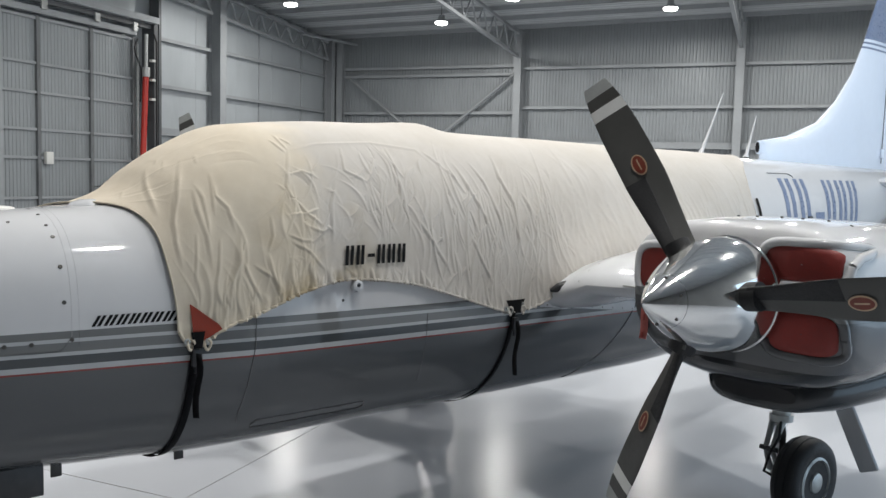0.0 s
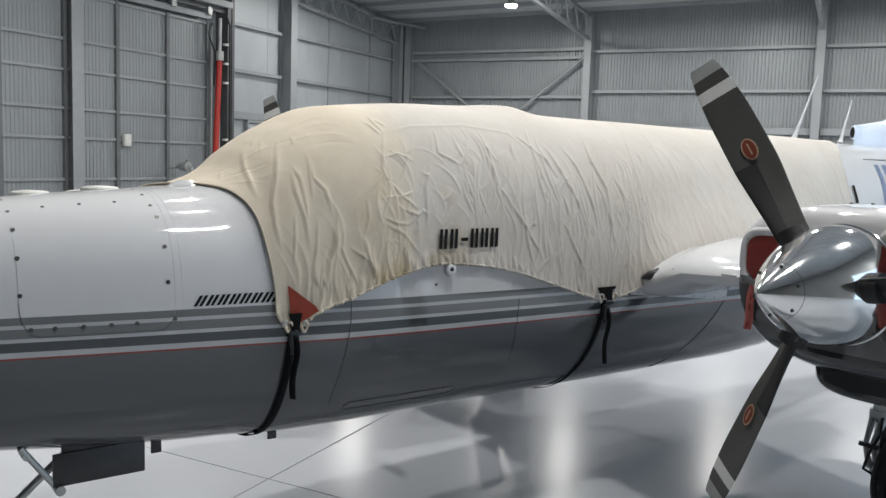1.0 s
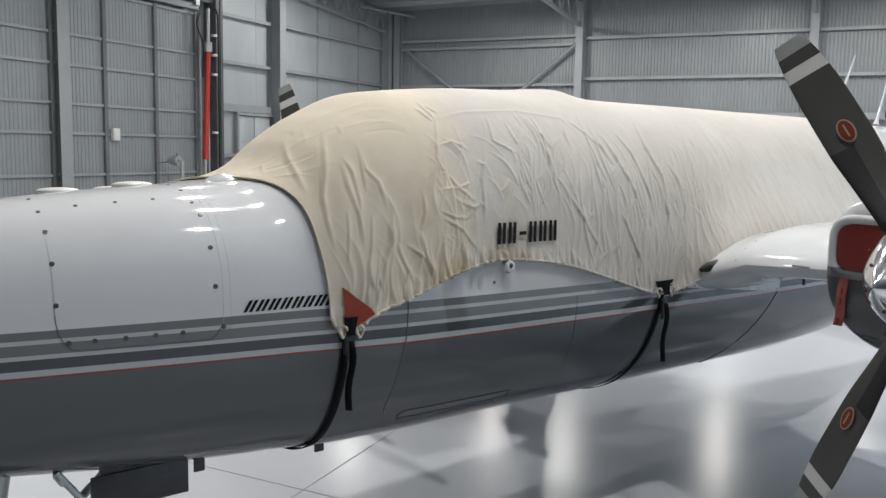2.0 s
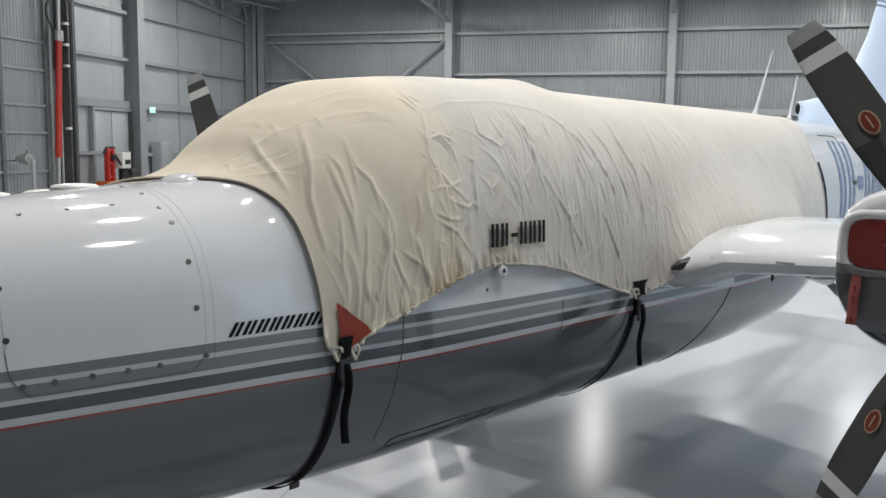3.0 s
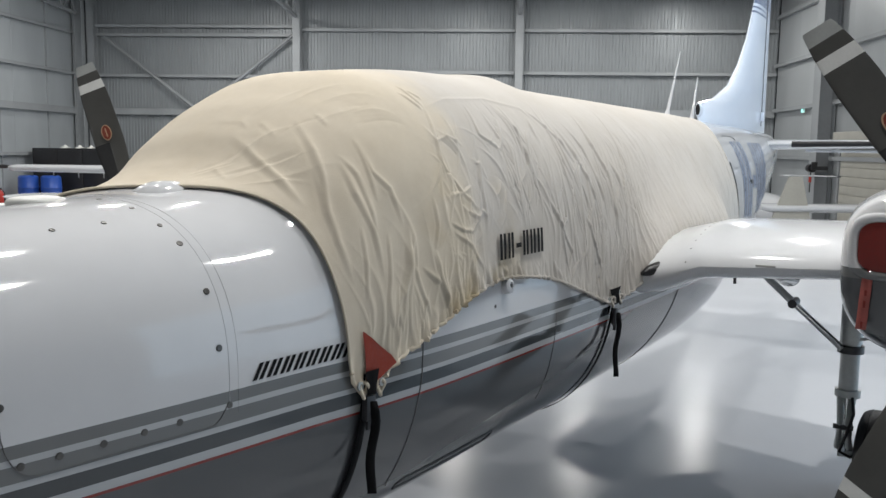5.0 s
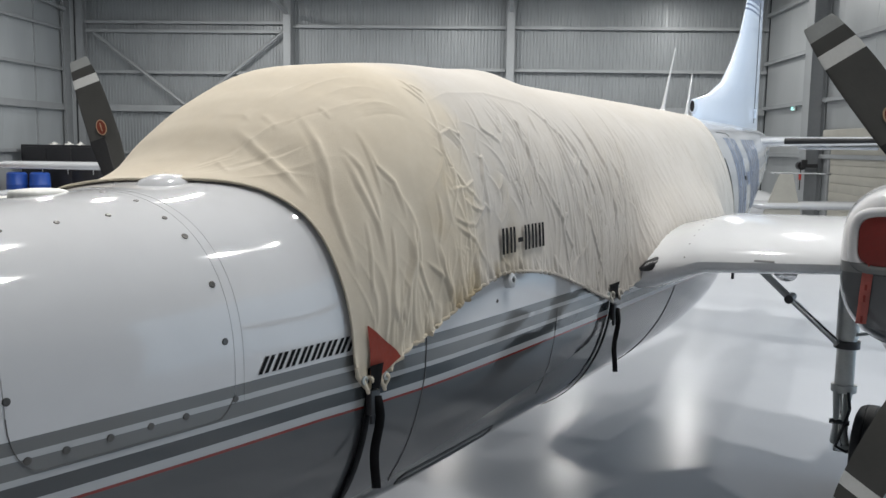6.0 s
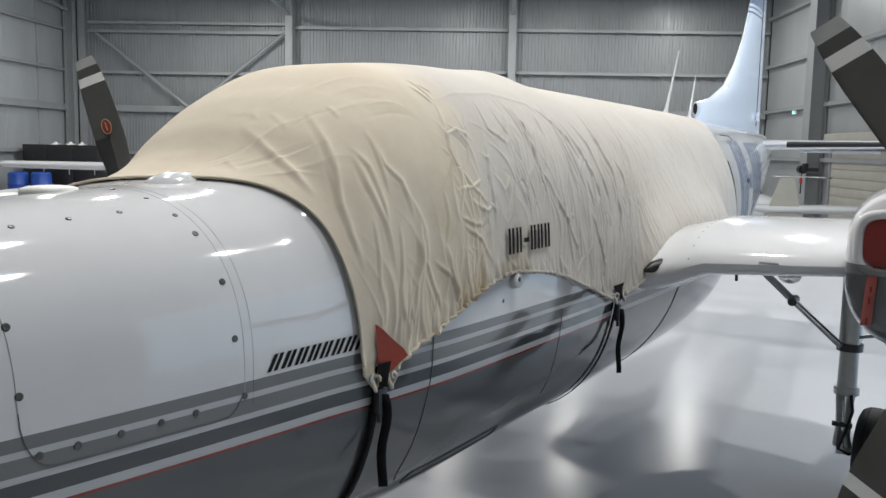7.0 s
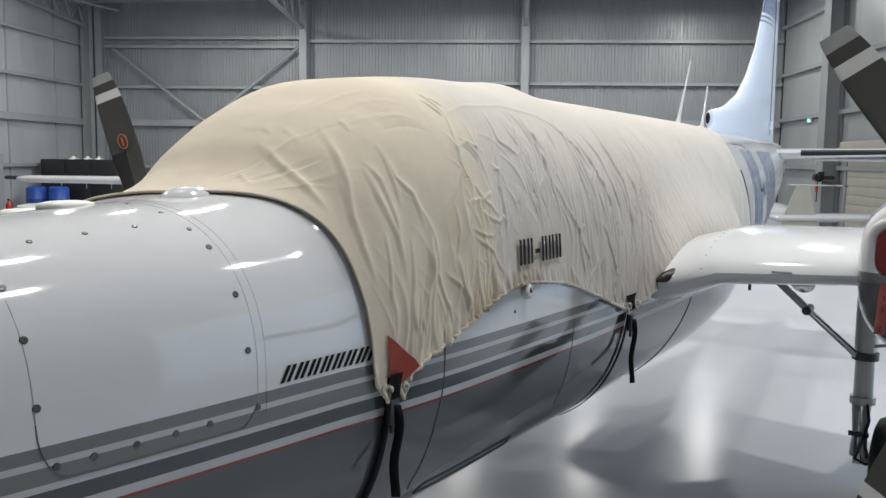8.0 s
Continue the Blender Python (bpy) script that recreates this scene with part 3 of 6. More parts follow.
def hull(y):
    return [spline(HY, [h[k] for h in HULL], y) for k in range(1, 6)]


HULL_CACHE = {}


def hull_at(y):
    key = round(y, 4)
    if key not in HULL_CACHE:
        HULL_CACHE[key] = hull(y)
    return HULL_CACHE[key]


def full_side(y):
    """The right of the windscreen stands fuller, where the slack canvas is propped out."""
    return (1.2 + 0.3 * math.exp(-(((y - 0.92) / 0.2) ** 2))) * max(0.0, min(1.0, (y - 0.58) / 0.12, (1.9 - y) / 0.4))


def hull_point(y, a, grow=0.0):
    """a: 0 at the left side's widest point, 90 at the top, -90 at the keel (degrees)."""
    w, top, bot, zw, n = hull_at(y)
    c, s = math.cos(radians(a)), math.sin(radians(a))
    b = (top - zw) if s >= 0 else (zw - bot)
    n = (n + (0.0 if c > 0 else full_side(y))) if s >= 0 else LOW_N
    return Vector((XC + (w + grow) * math.copysign(abs(c) ** (2 / n), c), y, zw + (b + grow) * math.copysign(abs(s) ** (2 / n), s)))


def hull_side(y, z, grow=0.0, side=1):
    w, top, bot, zw, n = hull_at(y)
    b = (top - zw) if z >= zw else (zw - bot)
    n = n if z >= zw else LOW_N
    d = min(0.999, abs(z - zw) / (b + grow))
    return Vector((XC + side * (w + grow) * (1 - d**n) ** (1 / n), y, z))


def hull_angle(y, z):
    w, top, bot, zw, n = hull_at(y)
    b = (top - zw) if z >= zw else (zw - bot)
    n = n if z >= zw else LOW_N
    d = max(-1.0, min(1.0, (z - zw) / b))
    return math.degrees(math.asin(math.copysign(abs(d) ** (n / 2), d)))


aircraft = empty("twin_engine_aircraft", AIR, "white and grey striped twin-engine light aircraft parked on the hangar floor", "aircraft")


def build_fuselage():
    ys = np.concatenate([np.linspace(-1.30, -1.0, 10)[:-1], np.linspace(-1.0, 0.8, 36)[:-1], np.linspace(0.8, 1.6, 30)[:-1], np.linspace(1.6, 10.0, 84)])
    rows = [[hull_point(y, 360 * k / 96) for k in range(96)] for y in ys]
    s = Soup().grid(rows, close_v=True)
    n = len(ys)
    s.f.append(tuple(range(96)))
    s.f.append(tuple((n - 1) * 96 + k for k in range(96)))
    body = part("fuselage", s.mesh("fuselage", M_BODY, True, 60), aircraft)
    # seams: thin dark joints lying on the skin
    def seam(pts, r=0.0022, name="panel_seam", material=M_SEAM):
        part(name, Soup().tube(pts, r, 6).mesh(name, material), body)
    seam([hull_point(0.585, a, 0.0) for a in range(-2, 183, 4)], 0.0007, material=M_FAINT)
    strip = Soup().grid([[hull_point(y, a, d) for a in range(-4, 185, 3)] for y, d in ((0.611, -0.001), (0.612, 0.0007), (0.638, 0.0007), (0.639, -0.001))])
    part("joint_strip", strip.mesh("joint_strip", M_BODY), body)
    # nose hatch outline: front edge, round corner and lower edge
    low = [hull_side(0.045 + 0.0 * k, 1.30 - 0.05 * k, 0.0008) for k in range(6)] + [hull_side(0.045 + 0.07 * (1 - math.cos(t)), 1.03 - 0.12 * math.sin(t) , 0.0008) for t in np.linspace(0, math.pi / 2, 7)]
    low += [hull_side(y, 0.91 - 0.012 * (y - 0.1), 0.0008) for y in np.linspace(0.16, 0.54, 8)] + [hull_side(0.56, 0.92, 0.0008), hull_side(0.58, 0.95, 0.0008)]
    seam(low[:7], 0.0008, material=M_FAINT)
    seam(low[6:], 0.0012)
    # cabin door joints
    seam([hull_side(1.33 - 0.13 * max(0, 0.85 - z), z, 0.0008) for z in np.linspace(1.12, 0.52, 14)] + [hull_side(1.30, 0.49, 0.0008)])
    seam([hull_side(2.27, z, 0.0008) for z in np.linspace(0.92, 0.55, 9)], 0.0014)
    seam([hull_side(3.98 - 0.9 * max(0, 0.84 - z) ** 1.2, z, 0.0008) for z in np.linspace(0.9, 0.36, 14)], 0.003)
    step = [hull_side(y, 0.485 + 0.0 * y, 0.001) for y in np.linspace(1.40, 1.98, 10)]
    seam(step + [hull_side(1.99, 0.46, 0.001)] + [hull_side(y, 0.445, 0.001) for y in np.linspace(1.97, 1.38, 10)] + [hull_side(1.375, 0.465, 0.001), step[0]], 0.003)
    # screws
    def screw(p, nrm, r=0.0085):
        q = nrm.to_track_quat("Z", "Y").to_matrix().to_4x4()
        me = Soup().turned([(r, -0.002), (r, 0.0015), (r * 0.75, 0.0022), (r * 0.3, 0.0012)], 12, Matrix.Translation(p) @ q).mesh("screw", M_SCREW)
        part("screw", me, body)
    def normal(y, a):
        e = 0.5
        du = hull_point(y, a + e) - hull_point(y, a - e)
        dv = hull_point(y + 0.01, a) - hull_point(y - 0.01, a)
        nn = du.cross(dv).normalized()
        c = hull_point(y, a) - Vector((0, y, 1.0))
        return nn if nn.dot(c) > 0 else -nn
    spots = [(0.56, z) for z in (1.332, 1.223, 1.09)] + [(0.585, 0.945)] + [(y, 0.937) for y in (0.083, 0.161, 0.257, 0.353, 0.444)] + [(0.05, z) for z in (1.062, 1.193, 1.29)]
    for y, z in spots:
        screw(hull_side(y, z), normal(y, hull_angle(y, z)))
    for y, a in ((0.555, 58), (0.555, 72), (0.555, 86), (0.43, 64), (0.30, 64), (0.17, 64), (0.05, 62), (0.05, 45), (0.55, 100), (0.05, 80), (0.05, 100), (-0.3, 62), (-0.55, 62)):
        screw(hull_point(y, a), normal(y, a), 0.007)
    # low oval blisters on the nose and the dome before the windscreen
    for x, y, r in ((-0.11, 0.19, 0.056), (-0.22, 0.42, 0.056), (-0.10, 0.46, 0.058)):
        hit, _ = top_of(body.data, x, y)
        w = hit.z - 0.002
        m = Matrix.Translation((x, y, w)) @ Matrix.Diagonal((1, 1.35, 1, 1))
        part("nose_blister", Soup().turned([(r * 0.97, -0.03), (r, 0.0), (r * 0.985, 0.006), (r * 0.92, 0.011), (r * 0.7, 0.015), (r * 0.4, 0.017), (0.004, 0.018)], 28, m).mesh("nose_blister", M_OFFWHITE), body, "off-white oval antenna blister")
    m = Matrix.Translation((-0.03, 0.82, 1.424)) @ Matrix.Diagonal((0.85, 0.95, 0.9, 1))
    part("dome", Soup().turned([(0.13, -0.05), (0.115, 0.0), (0.085, 0.03), (0.045, 0.045), (0.003, 0.048)], 32, m).mesh("dome", M_WHITE), body, "white dome before the windscreen")
    # side vent fitting below the cover
    p = hull_side(1.835, 1.086, 0.012)
    m = Matrix.Translation(p) @ Vector((1, 0, 0.2)).to_track_quat("Z", "Y").to_matrix().to_4x4()
    vent = part("air_vent", Soup().turned([(0.028, -0.02), (0.028, 0.008), (0.022, 0.014), (0.012, 0.015), (0.01, 0.004)], 20, m).mesh("air_vent", M_WHITE), body, "round white cabin air vent")
    part("vent_hole", Soup().turned([(0.0075, -0.01), (0.0075, 0.0155), (0.003, 0.016)], 14, m).mesh("vent_hole", M_BLACK), vent)
    part("static_port", Soup().turned([(0.007, -0.01), (0.007, 0.001), (0.003, 0.0015)], 12, Matrix.Translation(hull_side(1.765, 1.02)) @ Matrix.Rotation(radians(90), 4, "Y")).mesh("static_port", M_SCREW), body)
    # belly drains
    for y, h in ((0.62, 0.035), (1.16, 0.028)):
        z = hull_at(y)[2]
        part("drain_mast", Soup().box((0.12, y, z - h / 2 + 0.02), (0.012, 0.045, h + 0.04), None, 0.004).mesh("drain_mast", M_DARKGEAR), body)
    return body


def lettering(y0, y1, z0, z1, pattern, slant, surface, material, parent, label, thick=0.34):
    """Writing as plain slanted bars laid on a curved surface: '#' two tall bars, '-' one short bar."""
    wch = (y1 - y0) / len(pattern)
    for k, sign in enumerate(pattern):
        for j in ((0.1, 0.55) if sign == "#" else (0.15,)):
            a = y0 + wch * (k + j)
            lo, hi, w = (0, 1, thick) if sign == "#" else (0.36, 0.54, 0.7)
            rows = []
            for i in range(7):
                t = lo + (hi - lo) * i / 6
                z = z0 + (z1 - z0) * t
                off = slant * (z1 - z0) * t
                rows.append([surface(a + off + wch * w * u, z) for u in (0, 0.5, 1)])
            part("lettering_bar", Soup().grid(rows).mesh("lettering_bar", material), parent, label)


def airfoil(chord, thick, bend=0.02, n=18):
    """Closed outline from the trailing edge over the top to the nose and back below: (back, up)."""
    pts = []
    for k in range(2 * n):
        t = math.pi * k / n
        x = (1 + math.cos(t)) / 2
        yt = 5 * thick * (0.2969 * math.sqrt(x) - 0.126 * x - 0.3516 * x * x + 0.2843 * x**3 - 0.1015 * x**4)
        camber = bend * (1 - (2 * x - 0.9) ** 2) if x < 1 else 0
        pts.append((x * chord, ((yt if k < n else -yt) + camber) * chord))
    return pts


def lifting(stations, upright=False, bend=0.0):
    """A wing through stations (span, leading edge, height, chord, thickness)."""
    rows = []
    for sp, le, h, ch, th in stations:
        rows.append([Vector((sp, le + b, h + u)) if not upright else Vector((u, le + b, sp)) for b, u in airfoil(ch, th, bend(sp) if callable(bend) else bend)])
    s = Soup().grid(rows, close_v=True)
    n = len(rows[0])
    s.f.append(tuple(range(n)))
    s.f.append(tuple((len(rows) - 1) * n + k for k in range(n)))
    return s


def mirrored(s, side, high=False):
    """The left side's parts carried over to the right, where the wing stands a little lower."""
    s.v = [(side * x, y, z + (-0.03 * max(0, abs(x) - 0.5) if high and side < 0 else 0)) for x, y, z in s.v]
    return s


def top_of(mesh, x, y):
    """Height of a mesh's upper skin at a place, and its slope."""
    tree = BVHTree.FromPolygons([v.co for v in mesh.vertices], [tuple(p.vertices) for p in mesh.polygons])
    hit, nrm, _, _ = tree.ray_cast(Vector((x, y, 5)), Vector((0, 0, -1)))
    return hit, nrm


def build_wings():
    for side in (1, -1):
        st = [(0.40, 3.12, 0.93, 1.95, 0.15), (0.60, 3.12, 0.935, 1.95, 0.15), (0.69, 3.11, 0.95, 1.94, 0.148), (0.79, 3.085, 0.985, 1.9, 0.142), (0.93, 3.06, 1.035, 1.86, 0.132), (1.5, 3.05, 1.07, 1.74, 0.125), (2.6, 3.04, 1.14, 1.5, 0.115),
              (4.0, 3.14, 1.243, 1.0, 0.058), (4.6, 3.20, 1.255, 0.85, 0.06), (4.72, 3.26, 1.257, 0.70, 0.055)]
        wing = part("wing", mirrored(lifting(st, False, lambda x: 0.04 * max(0.0, 1 - max(0, x - 1.5) / 2.0)), side, True).mesh("wing", M_WHITE, True, 50), aircraft)
        part("landing_light_slot", mirrored(Soup().tube([(0.65, 3.10, 0.985), (0.68, 3.13, 1.0), (0.72, 3.17, 1.02), (0.745, 3.26, 1.06)], [0.012, 0.036, 0.038, 0.008], 12, True, 0.75), side).mesh("landing_light_slot", M_BLACK), wing, "black ram-air scoop at the wing root")
        part("hinge_fairing", mirrored(Soup().tube([(1.25, 3.25, 1.0), (1.25, 3.5, 0.96), (1.25, 3.9, 0.98)], [0.02, 0.05, 0.02], 12, True, 0.6), side).mesh("hinge_fairing", M_WHITE), wing)
        part("tie_down_hook", mirrored(Soup().tube([(1.0, 3.5, 0.99), (1.0, 3.5, 0.92)], 0.008, 6), side).mesh("tie_down_hook", M_BLACK), wing)
        if side == 1:
            for k in range(11):
                hit, nrm = top_of(wing.data, 0.86, 3.09 + 0.085 * k)
                m = Matrix.Translation(hit) @ nrm.to_track_quat("Z", "Y").to_matrix().to_4x4()
                part("rivet", Soup().turned([(0.0045, -0.01), (0.0045, 0.0012), (0.002, 0.002)], 8, m).mesh("rivet", M_SCREW), wing)
            part("worn_mark", Soup().box((1.22, 3.052, 1.075), (0.085, 0.006, 0.010), None, 0.002).mesh("worn_mark", M_TIPGREY), wing, "worn dark mark on the leading edge")


def build_tail():
    fin_le = [(1.70, 6.5), (1.84, 6.53), (1.985, 6.50), (2.045, 6.98), (2.2, 7.55), (2.43, 7.93), (2.72, 8.25), (3.05, 8.48), (3.35, 8.66), (3.6, 8.80)]
    st = []
    for z, le in fin_le:
        te = 9.40 - 0.02 * (z - 1.8)
        st.append((z, le, 0.0, te - le, 0.075 if z > 2.1 else 0.05))
    part("fin", lifting(st, True).mesh("fin", M_FIN, True, 50), aircraft, "tail fin with cool daylight put into its blue-white colour")
    fin = aircraft.children[-1]
    for z0, z1 in ((3.0, 3.02), (3.05, 3.07), (3.10, 3.62)):
        le0, le1 = (spline([q[0] for q in fin_le], [q[1] for q in fin_le], z) for z in (z0, z1))
        b = lifting([(z0, le0 - 0.004, 0, 9.385 - le0, 0.078), (z1, le1 - 0.004, 0, 9.38 - le1, 0.078)], True)
        part("fin_stripe", b.mesh("fin_stripe", M_BLUE, True, 50), fin, "blue-grey stripe round the fin")
    # the dark intake at the fin's foot
    part("fin_root_fairing", Soup().tube([(0, 6.49, 1.925), (0, 6.6, 1.925), (0, 7.2, 1.92), (0, 8.5, 1.86)], [0.022, 0.028, 0.045, 0.04], 24, True, 2.6).mesh("fin_root_fairing", M_FIN), fin)
    part("fin_intake", Soup().tube([(0, 6.484, 1.925), (0, 6.50, 1.925)], 0.018, 24, True, 2.6).mesh("fin_intake", M_BLACK), fin, "narrow black intake at the fin root")
    part("rudder_joint", Soup().tube([(0.035, 9.02, 1.86), (0.03, 9.06, 3.5)], 0.004, 6).mesh("rudder_joint", M_SEAM), fin)
    part("rudder_hinge", Soup().box((0.045, 9.02, 1.96), (0.03, 0.05, 0.1), None, 0.008).mesh("rudder_hinge", M_FIN), fin)
    for side in (1, -1):
        st = [(0.05, 8.55, 1.655, 1.15, 0.1), (0.6, 8.68, 1.665, 1.02, 0.1), (2.0, 8.98, 1.69, 0.75, 0.09), (2.15, 9.08, 1.69, 0.6, 0.06)]
        tp = part("tailplane", mirrored(lifting(st), side).mesh("tailplane", M_WHITE, True, 50), aircraft)
        st = [(0.42, 8.635, 1.663, 0.16, 0.40), (1.95, 8.965, 1.69, 0.10, 0.40)]
        part("deice_boot", mirrored(lifting(st), side).mesh("deice_boot", M_RUBBER, True, 50), tp, "black rubber leading-edge boot")
        part("trim_fairing", mirrored(Soup().box((0.85, 9.45, 1.60), (0.8, 0.2, 0.03), None, 0.01), side).mesh("trim_fairing", M_WHITE), tp)
    for (y0, z0), (y1, z1) in (((5.60, 1.835), (5.89, 2.342)), ((6.30, 1.83), (6.44, 2.192))):
        pts = [Vector((0, y0 + (y1 - y0) * t, z0 + (z1 - z0) * t)) for t in (0, 0.1, 0.4, 0.8, 1)]
        part("whip_antenna", Soup().tube(pts, [0.026, 0.014, 0.009, 0.007, 0.004], 10).mesh("whip_antenna", M_WHITE), aircraft, "white blade antenna")


# ---------------------------------------------------------------- engines
HUB = Vector((2.014, 2.446, 1.175))
NX = 2.04            # the nacelle's middle line


INLETS = [(-0.29, 1.237, 0.132, 0.094), (0.293, 1.316, 0.147, 0.066), (0.305, 1.058, 0.133, 0.078)]
NACELLE = [(2.575, 0.43, 1.40, 0.93), (2.582, 0.450, 1.425, 0.90), (2.60, 0.466, 1.445, 0.87), (2.65, 0.480, 1.458, 0.83), (2.76, 0.490, 1.465, 0.79), (2.95, 0.505, 1.47, 0.77), (3.3, 0.505, 1.46, 0.76), (3.9, 0.47, 1.43, 0.82),
           (4.6, 0.38, 1.38, 0.92), (5.2, 0.26, 1.32, 1.02), (5.7, 0.10, 1.25, 1.14), (5.8, 0.03, 1.22, 1.19)]
NY = [q[0] for q in NACELLE]


def nacelle_section(y):
    return [spline(NY, [q[k] for q in NACELLE], y) for k in (1, 2, 3)]


def cowl_face(dx, z):
    """Depth of the cowl's front at a point: the first section that holds it."""
    lo, hi = 2.575, 3.2
    for _ in range(18):
        y = (lo + hi) / 2
        w, t, b = nacelle_section(y)
        zc = (t + b) / 2 + 0.02
        h = (t - zc) if z > zc else (zc - b)
        n = 3.4 if z > zc else 2.9
        inside = abs(dx / w) ** n + abs((z - zc) / h) ** n <= 1
        lo, hi = (lo, y) if inside else (y, hi)
    return hi


def inlet_outline(cx, cz, w, h, r, lift, n=48):
    out = []
    for k in range(n):
        a = 2 * math.pi * k / n
        dx = cx + r * w * math.copysign(abs(math.cos(a)) ** 0.5, math.cos(a))
        z = cz + r * h * math.copysign(abs(math.sin(a)) ** 0.5, math.sin(a))
        out.append(Vector((NX + dx, cowl_face(dx, z) - lift, z)))
    return out


def build_nacelle(side):
    rows = []
    for y in np.concatenate([np.linspace(2.575, 2.8, 18)[:-1], np.linspace(2.8, 5.8, 36)]):
        w, t, b = nacelle_section(y)
        zc, blunt = (t + b) / 2 + 0.02, 1 - min(1.0, max(0.0, (y - 2.9) / 1.5))
        row = []
        for k in range(64):
            a = 2 * math.pi * k / 64
            c, s = math.cos(a), math.sin(a)
            hb = (t - zc) if s > 0 else (zc - b)
            n = 2.5 + (0.9 if s > 0 else 0.4) * blunt
            row.append(Vector((NX + w * math.copysign(abs(c) ** (2 / n), c), y, zc + hb * math.copysign(abs(s) ** (2 / n), s))))
        rows.append(row)
    s = Soup().grid(rows, close_v=True)
    s.f.append(tuple(range(64)))
    s.f.append(tuple((len(rows) - 1) * 64 + k for k in range(64)))
    nac = part("engine_nacelle", mirrored(s, side, True).mesh("engine_nacelle", M_COWL, True, 50), aircraft)
    # chin scoop below the cowl, with its dark slot
    rows = []
    for y, w, t, b in ((2.80, 0.175, 0.80, 0.70), (2.81, 0.21, 0.82, 0.682), (2.86, 0.25, 0.85, 0.67), (3.0, 0.32, 0.88, 0.66), (3.4, 0.40, 0.92, 0.66), (4.0, 0.37, 0.95, 0.75), (4.4, 0.2, 0.98, 0.88)):
        zc = (t + b) / 2
        rows.append([Vector((NX + 0.01 + w * math.copysign(abs(math.cos(a)) ** 0.7, math.cos(a)), y, zc + (t - b) / 2 * math.copysign(abs(math.sin(a)) ** 0.8, math.sin(a)))) for a in (2 * math.pi * k / 40 for k in range(40))])
    s = Soup().grid(rows, close_v=True)
    s.f.append(tuple(range(40)))
    chin = part("chin_scoop", mirrored(s, side).mesh("chin_scoop", M_SCOOP, True, 50), nac, "black chin scoop under the cowl")
    slot = Soup().grid([[Vector((NX + 0.01 + r * 0.18 * math.copysign(abs(math.cos(a)) ** 0.6, math.cos(a)), 2.796 + (0 if r else 0), 0.752 + r * 0.034 * math.copysign(abs(math.sin(a)) ** 0.7, math.sin(a)))) for a in (2 * math.pi * k / 32 for k in range(32))] for r in (0.02, 1.0)], close_v=True)
    part("intake_slot", mirrored(slot, side).mesh("intake_slot", M_BLACK), chin, "dark intake slot")
    # raised lips round the cooling inlets
    for cx, cz, w, h in INLETS:
        ring = inlet_outline(cx, cz, w + 0.014, h + 0.014, 1.0, -0.004)
        ring.append(ring[0])
        part("inlet_lip", mirrored(Soup().tube(ring, 0.019, 10, False), side).mesh("inlet_lip", M_COWL), nac)
    for k in range(7):
        hit, nrm = top_of(nac.data, side * (NX - 0.3 + 0.1 * k), 2.95 + 0.02 * (k % 2))
        m = Matrix.Translation(hit) @ nrm.to_track_quat("Z", "Y").to_matrix().to_4x4()
        part("cowl_stud", Soup().turned([(0.007, -0.01), (0.007, 0.004), (0.003, 0.005)], 8, m).mesh("cowl_stud", M_SCREW), nac)
    part("cowl_seam", mirrored(Soup().tube([rows_p for rows_p in [Vector((NX + 0.475, 2.95 + 0.25 * k, 1.12)) for k in range(5)]], 0.003, 6), side).mesh("cowl_seam", M_SEAM), nac)
    return nac


def intake_plugs(side):
    for k, (cx, cz, w, h) in enumerate(INLETS):
        thing = empty("intake_plug", AIR, "red padded intake plug fitted in the engine cowl", "intake plug", "red intake plugs")
        rows = [[Vector((side * p.x, p.y, p.z)) for p in inlet_outline(cx, cz, w, h, r, lift)] for r, lift in ((0.02, 0.013), (0.4, 0.012), (0.7, 0.011), (0.9, 0.009), (0.97, 0.005), (1.0, -0.02))]
        part("pad", Soup().grid(rows, close_v=True).mesh("pad", M_PLUG), thing)
        if k == 0:
            pts = [(side * (NX - 0.375 - 0.015 * t), 2.575 - 0.01 * t, 1.20 - 0.27 * t) for t in np.linspace(0, 1, 8)]
            rows = [[Vector((p[0] + dx, p[1] + 0.006 * math.sin(i * 1.3), p[2])) for dx in (-0.018, 0, 0.018)] for i, p in enumerate(pts)]
            ob = part("warning_ribbon", Soup().grid(rows).mesh("warning_ribbon", M_RIBBON), thing, "red warning ribbon with faded print")
            ob.modifiers.new("thick", "SOLIDIFY").thickness = 0.003
            for i in (1, 3, 4, 6):
                p = pts[i]
                part("print_bar", Soup().box((p[0], p[1] - 0.008, p[2] - 0.02), (0.008, 0.002, 0.026)).mesh("print_bar", M_PLUG, False), ob)


